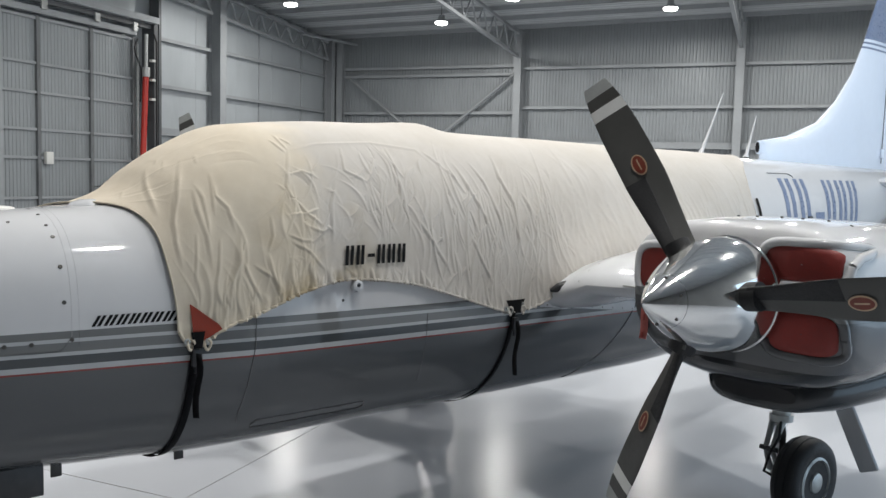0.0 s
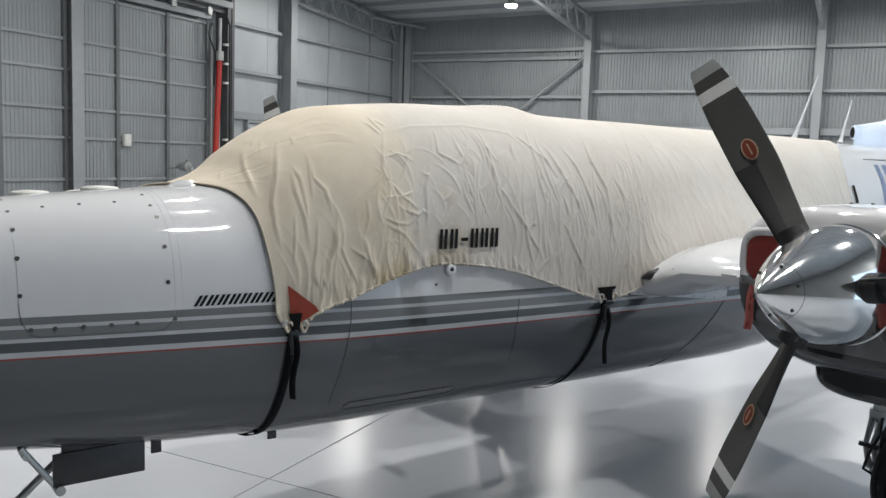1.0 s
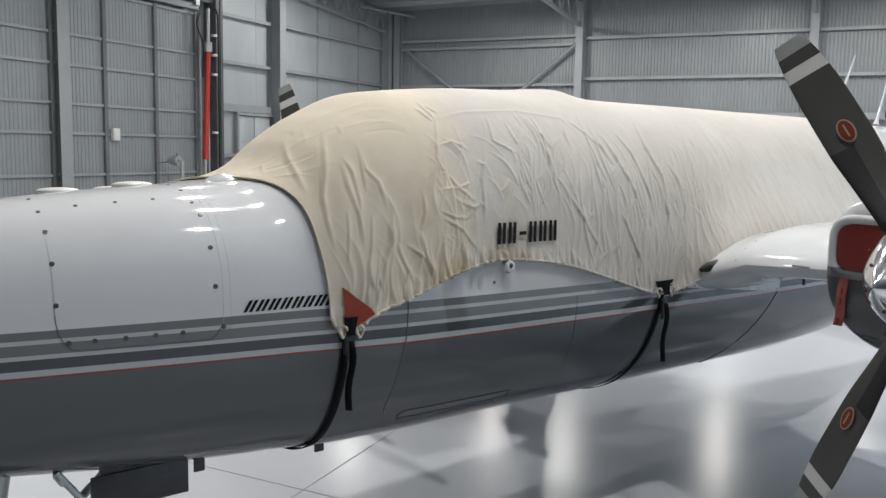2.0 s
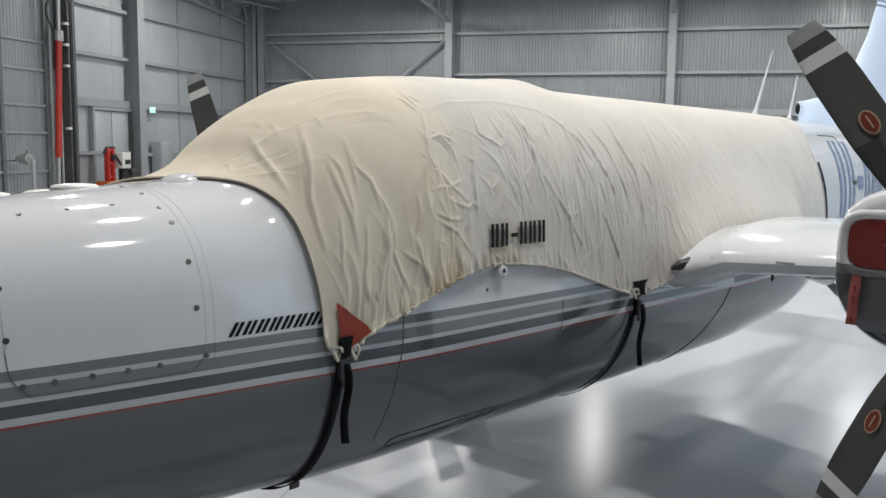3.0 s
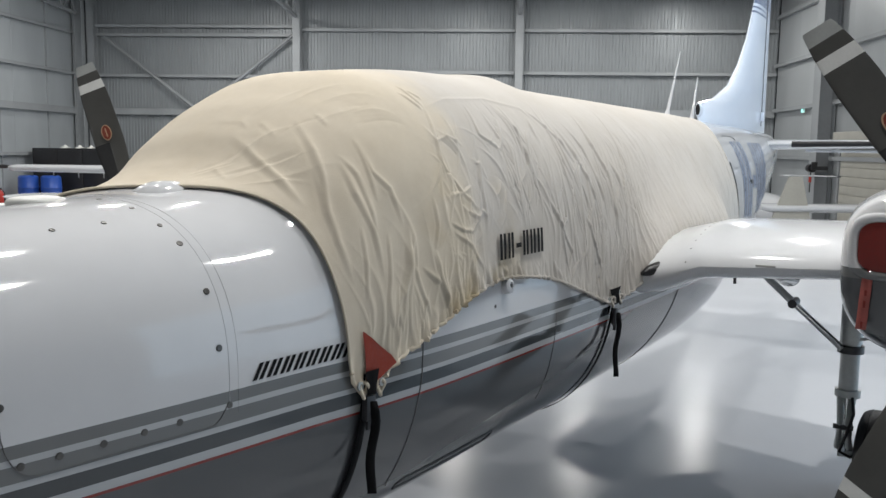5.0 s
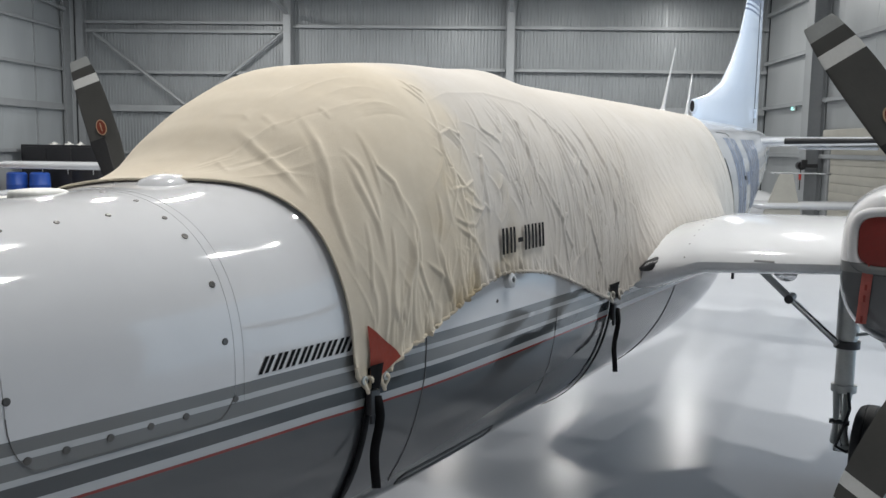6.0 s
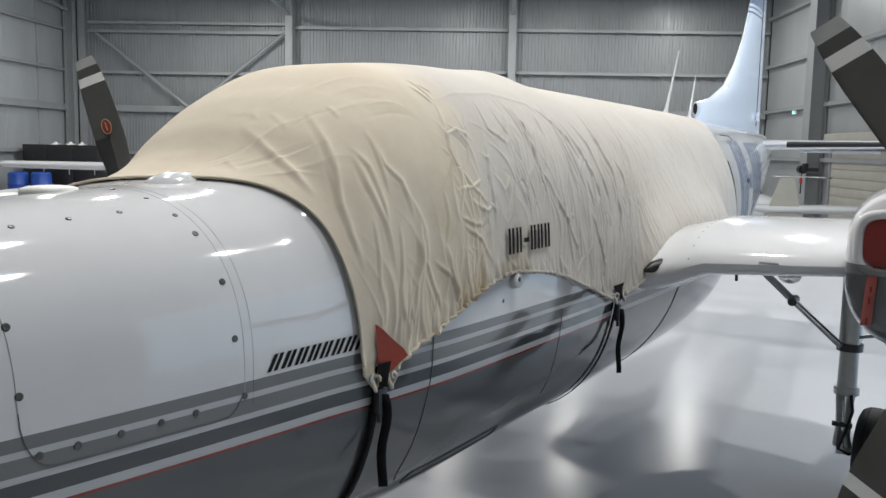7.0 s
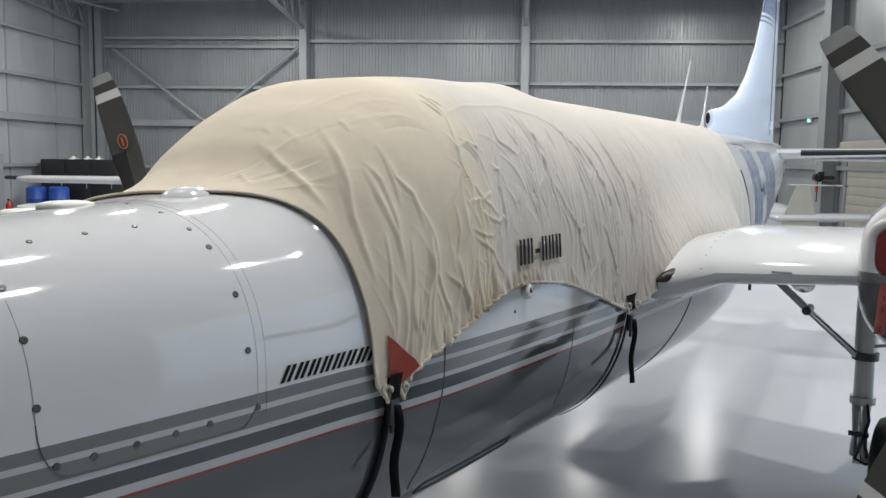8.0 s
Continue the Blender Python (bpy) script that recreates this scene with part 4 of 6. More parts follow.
def blade_mesh(r0, r1, n, lo, hi, material, name, lift=0.0):
    """A stretch of blade between radii, lo..hi of the chord from its leading edge; the blade points up z, its leading edge to -x."""
    rows = []
    for r in np.linspace(r0, r1, n):
        ch = spline([0.16, 0.24, 0.37, 0.56, 0.77, 0.92, 0.985, 1.01, 1.024], [0.12, 0.125, 0.145, 0.172, 0.168, 0.146, 0.126, 0.117, 0.106], r)
        tw = radians(spline([0.16, 0.3, 0.6, 1.0], [42, 40, 30, 20], r))
        th = spline([0.16, 0.24, 0.4, 0.7, 1.0], [0.095, 0.075, 0.032, 0.014, 0.006], r)
        row = []
        m = 14
        for k in range(2 * m):
            a = math.pi * k / m
            u = (1 - math.cos(a)) / 2 if k <= m else (1 - math.cos(a)) / 2
            u = lo + (hi - lo) * u
            prof = math.sqrt(max(0, u * (1 - u))) * 2 * (1.15 - 0.6 * u)
            t = (th / 2 * prof + lift) * (1 if 0 < k < m else (-1 if k > m else 0))
            x, y = (u - 0.42) * ch, -t
            row.append(Vector((x * math.cos(tw) + y * math.sin(tw) * 0, y * math.cos(tw) + x * math.sin(tw), r)))
        rows.append(row)
    s = Soup().grid(rows, close_v=True)
    k = 2 * 14
    s.f.append(tuple(range(k)))
    s.f.append(tuple((n - 1) * k + j for j in range(k)))
    return s.mesh(name, material, True, 50)


def build_propeller(side, angles):
    hub = Vector((HUB.x + 0.025, HUB.y, HUB.z)) if side > 0 else Vector((-2.098, 2.465, 1.074))
    prop = part("propeller", Soup().tube([(0, -0.12, 0), (0, 0.12, 0)], 0.12, 24).mesh("hub", M_GEAR), aircraft, "three-bladed propeller with polished spinner", Matrix.Translation(hub) @ Matrix.Rotation(radians(-2.5 * side), 4, "Z"))
    prof = [(0.220, 0.12), (0.226, 0.10), (0.227, 0.04), (0.220, -0.02), (0.203, -0.09), (0.178, -0.155), (0.148, -0.215), (0.115, -0.27), (0.082, -0.320), (0.050, -0.366), (0.024, -0.400), (0.008, -0.417), (0.0015, -0.421)]
    part("spinner", Soup().turned(prof, 64, Matrix.Rotation(radians(-90), 4, "X")).mesh("spinner", M_CHROME, True, 60), prop, "polished metal spinner")
    spin = prop.children[-1]
    part("spinner_band", Soup().turned([(0.2290, 0.12), (0.2310, 0.11), (0.2310, 0.095), (0.2280, 0.09)], 64, Matrix.Rotation(radians(-90), 4, "X")).mesh("spinner_band", M_CHROME), spin)
    rr = 0.0990
    part("spinner_joint", Soup().turned([(rr - 0.002, -0.2945), (rr + 0.001, -0.2935), (rr + 0.0015, -0.292), (rr, -0.291)], 48, Matrix.Rotation(radians(-90), 4, "X")).mesh("spinner_joint", M_SEAM), spin)
    for k in range(6):
        a = radians(60 * k + 20)
        m = Matrix.Translation((rr * 0.9 * math.cos(a), -0.312, rr * 0.9 * math.sin(a))) @ Matrix.Rotation(radians(90), 4, "X")
        part("spinner_screw", Soup().turned([(0.006, -0.004), (0.006, 0.003), (0.003, 0.004)], 10, m).mesh("spinner_screw", M_SCREW), spin)
    for ang in angles:
        m = Matrix.Translation((0.012, -0.065, 0)) @ Matrix.Rotation(radians(90 - ang), 4, "Y")
        blade = part("blade", blade_mesh(0.16, 0.862, 26, 0, 1, M_BLADE, "blade"), prop, "dark grey blade with striped tip", m)
        part("tip_stripe", blade_mesh(0.862, 0.915, 4, 0, 1, M_TIPWHITE, "tip_stripe"), blade, "white stripe near the blade tip")
        part("tip_band", blade_mesh(0.915, 0.969, 4, 0, 1, M_BLADE, "tip_band"), blade)
        part("tip", blade_mesh(0.969, 1.024, 8, 0, 1, M_TIPGREY, "tip"), blade, "pale grey blade tip")
        part("deice_boot", blade_mesh(0.21, 0.54, 16, 0.0, 0.55, M_RUBBER, "deice_boot", 0.0022), blade, "black rubber de-icing boot")
        part("root_collar", Soup().tube([(0, 0, 0.15), (0, 0, 0.236)], 0.054, 20).mesh("root_collar", M_RUBBER), blade)
        tw = radians(30)
        q = Matrix.Translation((0.022, -0.012 + 0.022 * math.sin(tw), 0.598)) @ Matrix.Rotation(math.atan(math.sin(tw)), 4, "Z")
        for rx, rz, dy, mt, nm in ((0.030, 0.047, 0.0, M_GOLD, "badge_rim"), (0.024, 0.041, -0.0015, M_BADGE, "badge")):
            rows = [[q @ Vector((f * rx * math.cos(a), -0.0025 + dy, f * rz * math.sin(a))) for a in (2 * math.pi * k / 28 for k in range(28))] for f in (0.02, 1.0)]
            part(nm, Soup().grid(rows, close_v=True).mesh(nm, mt), blade)
        part("badge_bar", Soup().box(q @ Vector((0, -0.0055, 0)), (0.006, 0.001, 0.05), q).mesh("badge_bar", M_GOLD, False), blade)


def build_main_gear(side):
    X, Y = 1.485, 4.20
    s = Soup().tube([(X, Y, 1.0), (X, Y, 0.55)], 0.058, 18)
    gear = part("main_gear", mirrored(s, side).mesh("strut", M_GEAR), aircraft, "main landing gear leg with black tyre")
    def p(name, s, material, label=""):
        return part(name, mirrored(s, side).mesh(name, material), gear, label)
    p("oleo", Soup().tube([(X, Y, 0.56), (X, Y, 0.28)], 0.050, 18), M_GEAR)
    p("collar", Soup().tube([(X, Y, 0.535), (X, Y, 0.495)], 0.068, 18), M_DARKGEAR)
    p("collar", Soup().tube([(X, Y, 0.29), (X, Y, 0.25)], 0.066, 18), M_GEAR)
    p("piston", Soup().tube([(X, Y, 0.27), (X, Y, -0.08)], 0.036, 16), M_CHROME)
    # torque links: two pierced arms meeting ahead of the leg
    for z0, z1 in ((0.25, 0.11), (-0.03, 0.11)):
        for dx in (-0.03, 0.03):
            p("torque_link", Soup().tube([(X + dx, Y - 0.04, z0), (X + dx * 0.6, Y - 0.13, z1)], [0.02, 0.014], 8), M_GEAR)
    p("link_bolt", Soup().tube([(X - 0.05, Y - 0.13, 0.11), (X + 0.05, Y - 0.13, 0.11)], 0.014, 10), M_DARKGEAR)
    p("brake_line", Soup().tube([(X + 0.03, Y - 0.06, 0.26), (X + 0.045, Y - 0.10, 0.18), (X + 0.02, Y - 0.16, 0.08), (X - 0.01, Y - 0.15, -0.02), (X + 0.04, Y - 0.1, -0.06), (X + 0.08, Y - 0.03, -0.05)], 0.008, 8), M_RUBBER)
    p("axle", Soup().tube([(X - 0.03, Y, -0.06), (X + 0.24, Y, -0.06)], 0.035, 16), M_GEAR)
    wm = Matrix.Translation((X + 0.155, Y, -0.057)) @ Matrix.Rotation(radians(-5), 4, "Z") @ Matrix.Rotation(radians(90), 4, "Y")
    prof = [(0.142, -0.07), (0.165, -0.078), (0.2, -0.08), (0.228, -0.068), (0.241, -0.045), (0.245, -0.03), (0.241, -0.028), (0.241, -0.022), (0.2455, -0.02), (0.246, 0.0), (0.2455, 0.02), (0.241, 0.022), (0.241, 0.028), (0.245, 0.03), (0.241, 0.045), (0.228, 0.068), (0.2, 0.08), (0.165, 0.078), (0.142, 0.07)]
    p("tyre", Soup().turned(prof, 48, wm), M_RUBBER, "black grooved tyre")
    wheel = p("wheel_rim", Soup().turned([(0.146, -0.06), (0.146, 0.074), (0.132, 0.08), (0.122, 0.056), (0.07, 0.045), (0.055, 0.08), (0.035, 0.088), (0.004, 0.088)], 36, wm), M_GEAR, "cast metal wheel rim")
    for k in range(6):
        a = 2 * math.pi * k / 6
        m = wm @ Matrix.Translation((0.08 * math.cos(a), 0.08 * math.sin(a), 0.045))
        p("rim_hole", Soup().turned([(0.014, -0.01), (0.014, 0.003), (0.004, 0.004)], 10, m), M_BLACK)
    # folding side brace to the wing
    p("side_brace", Soup().tube([(X - 0.04, Y - 0.05, 0.52), (1.19, Y - 0.06, 0.745)], 0.017, 12), M_GEAR)
    p("side_brace", Soup().tube([(1.19, Y - 0.06, 0.745), (0.98, Y - 0.05, 0.93)], 0.021, 12), M_GEAR)
    p("side_brace", Soup().tube([(X - 0.04, Y - 0.09, 0.545), (1.18, Y - 0.10, 0.77)], 0.009, 8), M_CHROME)
    p("brace_joint", Soup().tube([(1.19, Y - 0.13, 0.75), (1.19, Y + 0.0, 0.75)], 0.024, 12), M_DARKGEAR)
    p("door_rod", Soup().tube([(X + 0.02, Y - 0.03, 0.57), (X + 0.3, Y - 0.02, 0.64)], 0.009, 8), M_GEAR)
    door = Soup().box((1.885, Y + 0.05, 0.25), (0.02, 0.15, 0.40), Matrix.Rotation(radians(-26), 4, "Y") @ Matrix.Rotation(radians(62), 4, "Z"), 0.008)
    p("gear_door", door, M_WHITE, "white landing gear door leaf")


def build_nose_gear():
    s = Soup().tube([(0, -0.05, 0.55), (0, -0.12, 0.12)], 0.045, 16)
    gear = part("nose_gear", s.mesh("strut", M_GEAR), aircraft, "nose landing gear leg with black tyre")
    part("fork", Soup().tube([(0, -0.12, 0.14), (0.09, -0.14, 0.08), (0.09, -0.16, -0.1)], 0.022, 10).mesh("fork", M_GEAR), gear)
    wm = Matrix.Translation((0, -0.16, -0.1)) @ Matrix.Rotation(radians(90), 4, "Y")
    part("tyre", Soup().turned([(0.08, -0.05), (0.15, -0.058), (0.185, -0.045), (0.199, -0.02), (0.2, 0.0), (0.199, 0.02), (0.185, 0.045), (0.15, 0.058), (0.08, 0.05)], 36, wm).mesh("tyre", M_RUBBER), gear)
    part("wheel_rim", Soup().turned([(0.082, -0.045), (0.082, 0.05), (0.05, 0.03), (0.004, 0.045)], 24, wm).mesh("wheel_rim", M_GEAR), gear)
    # the dark door hanging below the nose, and the drag brace before it
    part("gear_door", Soup().box((0.17, 0.375, 0.325), (0.012, 0.36, 0.135), pose(0, 0, 0, 0, 0, 0), 0.004).mesh("gear_door", M_DARKGEAR), gear, "black nose gear door")
    part("door_hinge", Soup().box((0.16, 0.36, 0.40), (0.015, 0.26, 0.05), None, 0.004).mesh("door_hinge", M_DARKGEAR), gear)
    part("drag_brace", Soup().tube([(0.06, 0.32, 0.40), (0.05, 0.06, 0.16), (0.03, -0.1, 0.12)], 0.016, 10).mesh("drag_brace", M_GEAR), gear)
    part("drag_brace", Soup().tube([(0.17, 0.08, 0.44), (0.16, 0.22, 0.24)], 0.013, 10).mesh("drag_brace", M_GEAR), gear)
    part("drag_brace", Soup().tube([(0.1, 0.1, 0.40), (0.18, 0.1, 0.40)], 0.014, 8).mesh("drag_brace", M_GEAR), gear)
    part("brace_bolt", Soup().tube([(0.13, 0.22, 0.245), (0.19, 0.22, 0.245)], 0.02, 10).mesh("brace_bolt", M_GEAR), gear)


fuselage = build_fuselage()
build_wings()
build_tail()
for sd in (1, -1):
    build_nacelle(sd)
    intake_plugs(sd)
    build_main_gear(sd)
build_propeller(1, (125.9, 247.4, 7.4))
build_propeller(-1, (113.2, 233.2, 353.2))
build_nose_gear()
lettering(6.07, 7.8, 1.05, 1.66, "##-###", 0.2, lambda y, z: hull_side(y, z, 0.003), M_BLUE, fuselage, "blue-grey registration mark as plain bars", 0.27)
lettering(0.65, 1.01, 0.989, 1.031, "########", 0.6, lambda y, z: hull_side(y, z, 0.0015), M_INK, fuselage, "black script name as plain bars", 0.3)
part("rear_hatch_joint", Soup().tube([hull_side(y, z, 0.002) for y, z in ((6.12, 1.70), (6.5, 1.70), (6.55, 1.68), (6.55, 1.36))], 0.003, 6).mesh("rear_hatch_joint", M_SEAM), fuselage)
part("baggage_latch", Soup().box(hull_side(6.62, 1.33, 0.004), (0.012, 0.09, 0.035), None, 0.004).mesh("baggage_latch", M_BLACK), fuselage, "small black latch")
# riveted fillet strip below the wing root
rows = [[hull_side(y, z - 0.107 * (y - 3.1), 0.004 + 0.006 * t) for y in np.linspace(3.08, 3.96, 16)] for t, z in ((0, 0.885), (0.3, 0.89), (0.7, 0.915), (1, 0.945))]
fillet = part("root_fillet", Soup().grid(rows).mesh("root_fillet", M_WHITE), fuselage, "white riveted fillet under the wing root")
for k in range(9):
    q = hull_side(3.14 + 0.10 * k, 0.898 - 0.107 * (0.04 + 0.10 * k), 0.006)
    part("rivet", Soup().turned([(0.006, -0.006), (0.006, 0.001), (0.003, 0.002)], 8, Matrix.Translation(q) @ Matrix.Rotation(radians(90), 4, "Y")).mesh("rivet", M_SCREW), fillet)


# ---------------------------------------------------------------- canvas cover
HEM = [(0.97, 0.97), (1.0, 0.925), (1.03, 0.885), (1.07, 0.875), (1.12, 0.905), (1.17, 0.94), (1.36, 1.005), (1.55, 1.075), (1.78, 1.115), (2.1, 1.085), (2.48, 0.985), (2.74, 0.905), (2.84, 0.882), (2.95, 0.885), (3.04, 0.905), (3.12, 0.95),
       (3.2, 1.0), (3.35, 1.055), (3.5, 1.10), (3.7, 1.14), (4.0, 1.155), (4.4, 1.13), (4.7, 1.09), (5.0, 1.05), (5.5, 1.02), (5.95, 0.99), (6.1, 1.0)]


def hem_z(y):
    return spline([h[0] for h in HEM], [h[1] for h in HEM], y)


def cover_front(a):
    """Where the cover's front edge lies, by the angle round the hull; it is drawn further forward on the right."""
    return spline([0, 20, 40, 60, 75, 90, 110, 130, 180], [0.985, 0.957, 0.94, 0.90, 0.85, 0.80, 0.72, 0.66, 0.72], min(180, max(0, a)))


def cover_rear(a):
    """Where the cover's rear edge lies, by the angle round the hull."""
    return spline([0, 30, 50, 70, 90], [5.58, 5.58, 5.68, 5.92, 6.07], min(90, max(0, 90 - abs(a - 90))))


rng = random.Random(4)
FOLDS = []


def folds(count, y, d, length, angle, width, height):
    """Random creases: station, distance above the hem, half length, direction, half width and height, each from a range."""
    for _ in range(count):
        FOLDS.append([rng.uniform(*q) for q in (y, d, length, angle, width, height)])


DOWN = math.pi / 2
folds(20, (1.05, 1.6), (0.02, 0.35), (0.06, 0.18), (DOWN - 0.1, DOWN + 0.25), (0.006, 0.010), (0.003, 0.008))       # hanging from the windscreen
folds(26, (1.05, 1.6), (0.0, 0.16), (0.04, 0.10), (DOWN - 0.3, DOWN + 0.3), (0.006, 0.010), (0.004, 0.009))
folds(80, (1.45, 2.1), (0.02, 0.55), (0.03, 0.10), (0.5, 2.6), (0.004, 0.008), (-0.003, 0.006))                      # crumples behind the bow
folds(240, (1.95, 3.3), (0.05, 0.66), (0.03, 0.12), (DOWN - 0.8, DOWN + 0.5), (0.004, 0.007), (-0.004, 0.0075))     # creases over the cabin
folds(60, (2.0, 3.6), (0.05, 0.6), (0.08, 0.24), (DOWN - 0.15, DOWN + 0.2), (0.005, 0.008), (0.004, 0.008))         # long pulls
folds(170, (3.0, 5.7), (0.03, 0.55), (0.06, 0.2), (DOWN - 0.1, DOWN + 0.25), (0.005, 0.009), (0.002, 0.006))
folds(110, (1.1, 5.6), (0.0, 0.05), (0.02, 0.06), (DOWN - 0.4, DOWN + 0.4), (0.005, 0.009), (0.003, 0.009))         # gathers along the hem
folds(26, (0.9, 1.35), (0.7, 1.05), (0.04, 0.10), (2.5, 3.0), (0.006, 0.010), (-0.002, 0.003))                       # fine creases on the windscreen

CREASES = []


def crease(width, rise, *line):
    """One long crease that can be told apart: half width, rise, and its line by station and angle round the hull."""
    soft = 0.6 if line[0][0] < 1.82 else 0.85
    CREASES.append((0.55 * width, soft * rise, [hull_point(y, a, 0.009) for y, a in line]))


crease(0.016, 0.016, (1.06, 89), (1, 75), (0.98, 63), (0.97, 48))
crease(0.014, 0.016, (1.14, 75), (1.08, 60), (1.05, 50), (1.01, 39), (1, 27))
crease(0.012, 0.013, (1.12, 52), (1.13, 42), (1.13, 28), (1.12, 14))
crease(0.011, 0.012, (1.19, 53), (1.18, 39), (1.22, 31), (1.24, 20))
crease(0.01, 0.006, (1.12, 86), (1.07, 76))
crease(0.007, 0.005, (0.86, 93), (0.99, 93), (1.03, 90))
crease(0.007, 0.005, (1.01, 130), (1, 100))
crease(0.006, 0.004, (0.95, 91), (1.01, 90))
crease(0.006, 0.004, (0.93, 103), (0.91, 92))
crease(0.009, 0.006, (1.19, 72), (1.17, 64))
crease(0.01, 0.006, (0.94, 85), (0.9, 75))
crease(0.012, 0.007, (1.16, 91), (1.09, 87))
crease(0.012, 0.014, (1.28, 17), (1.23, 6))
crease(0.012, 0.012, (1.05, 55), (1.02, 42), (1, 29), (1.01, 17))
crease(0.012, 0.014, (1.11, 50), (1.1, 37), (1.12, 23), (1.13, 11))
crease(0.01, 0.01, (1.19, 51), (1.17, 40), (1.16, 30))
crease(0.018, 0.018, (1.26, 19), (1.25, 10), (1.21, 5), (1.2, 0))
crease(0.012, 0.016, (1.38, 12), (1.4, 6), (1.44, 2))
crease(0.01, 0.012, (1.26, 11), (1.3, 5), (1.35, 1))
crease(0.01, 0.01, (1.41, 24), (1.41, 17), (1.38, 12))
crease(0.012, 0.016, (1.78, 38), (1.73, 28), (1.72, 21), (1.71, 13))
crease(0.008, 0.009, (1.55, 65), (1.56, 59), (1.58, 53))
crease(0.007, 0.008, (1.57, 62), (1.61, 57))
crease(0.008, 0.01, (1.51, 61), (1.54, 55), (1.56, 52))
crease(0.01, 0.01, (1.58, 53), (1.54, 43), (1.51, 35), (1.54, 27))
crease(0.009, 0.01, (2.11, 55), (2.13, 45), (2.13, 36))
crease(0.008, 0.009, (1.88, 55), (1.85, 43), (1.96, 38))
crease(0.009, 0.01, (1.53, 31), (1.59, 25), (1.67, 21))
crease(0.009, 0.012, (1.7, 13), (1.78, 9), (1.85, 6))
crease(0.009, 0.01, (1.57, 21), (1.66, 19), (1.72, 21))
crease(0.009, 0.01, (1.49, 16), (1.58, 13), (1.67, 8))
crease(0.009, 0.01, (1.31, 9), (1.39, 6), (1.45, 3))
crease(0.008, 0.009, (1.5, 40), (1.61, 42), (1.69, 39))
crease(0.008, 0.01, (1.49, 24), (1.59, 25), (1.66, 27))
crease(0.008, 0.01, (1.48, 18), (1.55, 16), (1.61, 16))
crease(0.008, 0.009, (1.17, 20), (1.16, 13), (1.15, 7))
crease(0.008, 0.009, (1.08, 27), (1.07, 17), (1.06, 8))
crease(0.012, 0.006, (1.58, 53), (1.75, 57), (2.07, 59), (2.35, 56), (2.43, 46))
crease(0.012, 0.016, (2.89, 55), (2.86, 42), (2.91, 30), (2.91, 19), (2.91, 13))
crease(0.011, 0.013, (2.56, 49), (2.6, 36), (2.67, 25), (2.73, 14))
crease(0.01, 0.012, (2.68, 50), (2.73, 39), (2.78, 25), (2.81, 15))
crease(0.01, 0.008, (2.39, 55), (2.45, 48), (2.55, 39))
crease(0.01, 0.01, (2.15, 56), (2.15, 46), (2.15, 37), (2.14, 29))
crease(0.009, 0.009, (3.12, 31), (3.06, 23), (3.05, 17))
crease(0.016, 0.012, (5.49, 64), (5.46, 48), (5.42, 32), (5.42, 13))
crease(0.012, 0.01, (5.71, 46), (5.64, 27), (5.58, 9))
crease(0.01, 0.007, (3.38, 28), (3.33, 18))
crease(0.01, 0.008, (3.64, 32), (3.7, 20))
crease(0.01, 0.01, (2.56, 18), (2.62, 10), (2.71, 2))
crease(0.01, 0.01, (2.23, 24), (2.29, 17), (2.42, 6))
crease(0.009, 0.008, (1.96, 33), (1.97, 23))
crease(0.01, 0.01, (3, 34), (3.06, 22))
crease(0.009, 0.008, (3.4, 41), (3.41, 30), (3.39, 19))
crease(0.01, 0.006, (4, 40), (4.08, 32))


def crease_field(P, wob):
    """Sharp-backed ridges along the named creases, each with a shallow trough beside it."""
    out = np.zeros(P.shape[:2])
    for wd, rise, line in CREASES:
        pts = np.array([tuple(p) for p in line])
        lo, hi = pts.min(axis=0) - 0.09, pts.max(axis=0) + 0.09
        near = np.all((P > lo) & (P < hi), axis=2)
        q = P[near].copy()
        q[:, 1] += 0.012 * wob[near]
        best, fade, sign, n = np.full(len(q), 9.0), np.zeros(len(q)), np.ones(len(q)), len(pts) - 1
        for k in range(n):
            e = pts[k + 1] - pts[k]
            t = np.clip((q - pts[k]) @ e / (e @ e), 0, 1)
            d = q - pts[k] - t[:, None] * e
            r = np.linalg.norm(d, axis=1)
            u = (k + t) / n
            sign = np.where(r < best, np.sign(d[:, 1]), sign)
            fade = np.where(r < best, np.clip(np.minimum(u, 1 - u) * 4 + 0.1, 0, 1), fade)
            best = np.minimum(best, r)
        r = best / wd
        h = rise * fade * (np.exp(-np.sqrt(r * r + 0.05)) * 1.2 + 0.25 * np.exp(-(r / 3.5) ** 2) - 0.22 * np.exp(-((r - 2.4) / 1.0) ** 2) * (sign < 0))
        out[near] = np.where(np.abs(h) > np.abs(out[near]), h, out[near])
    return out


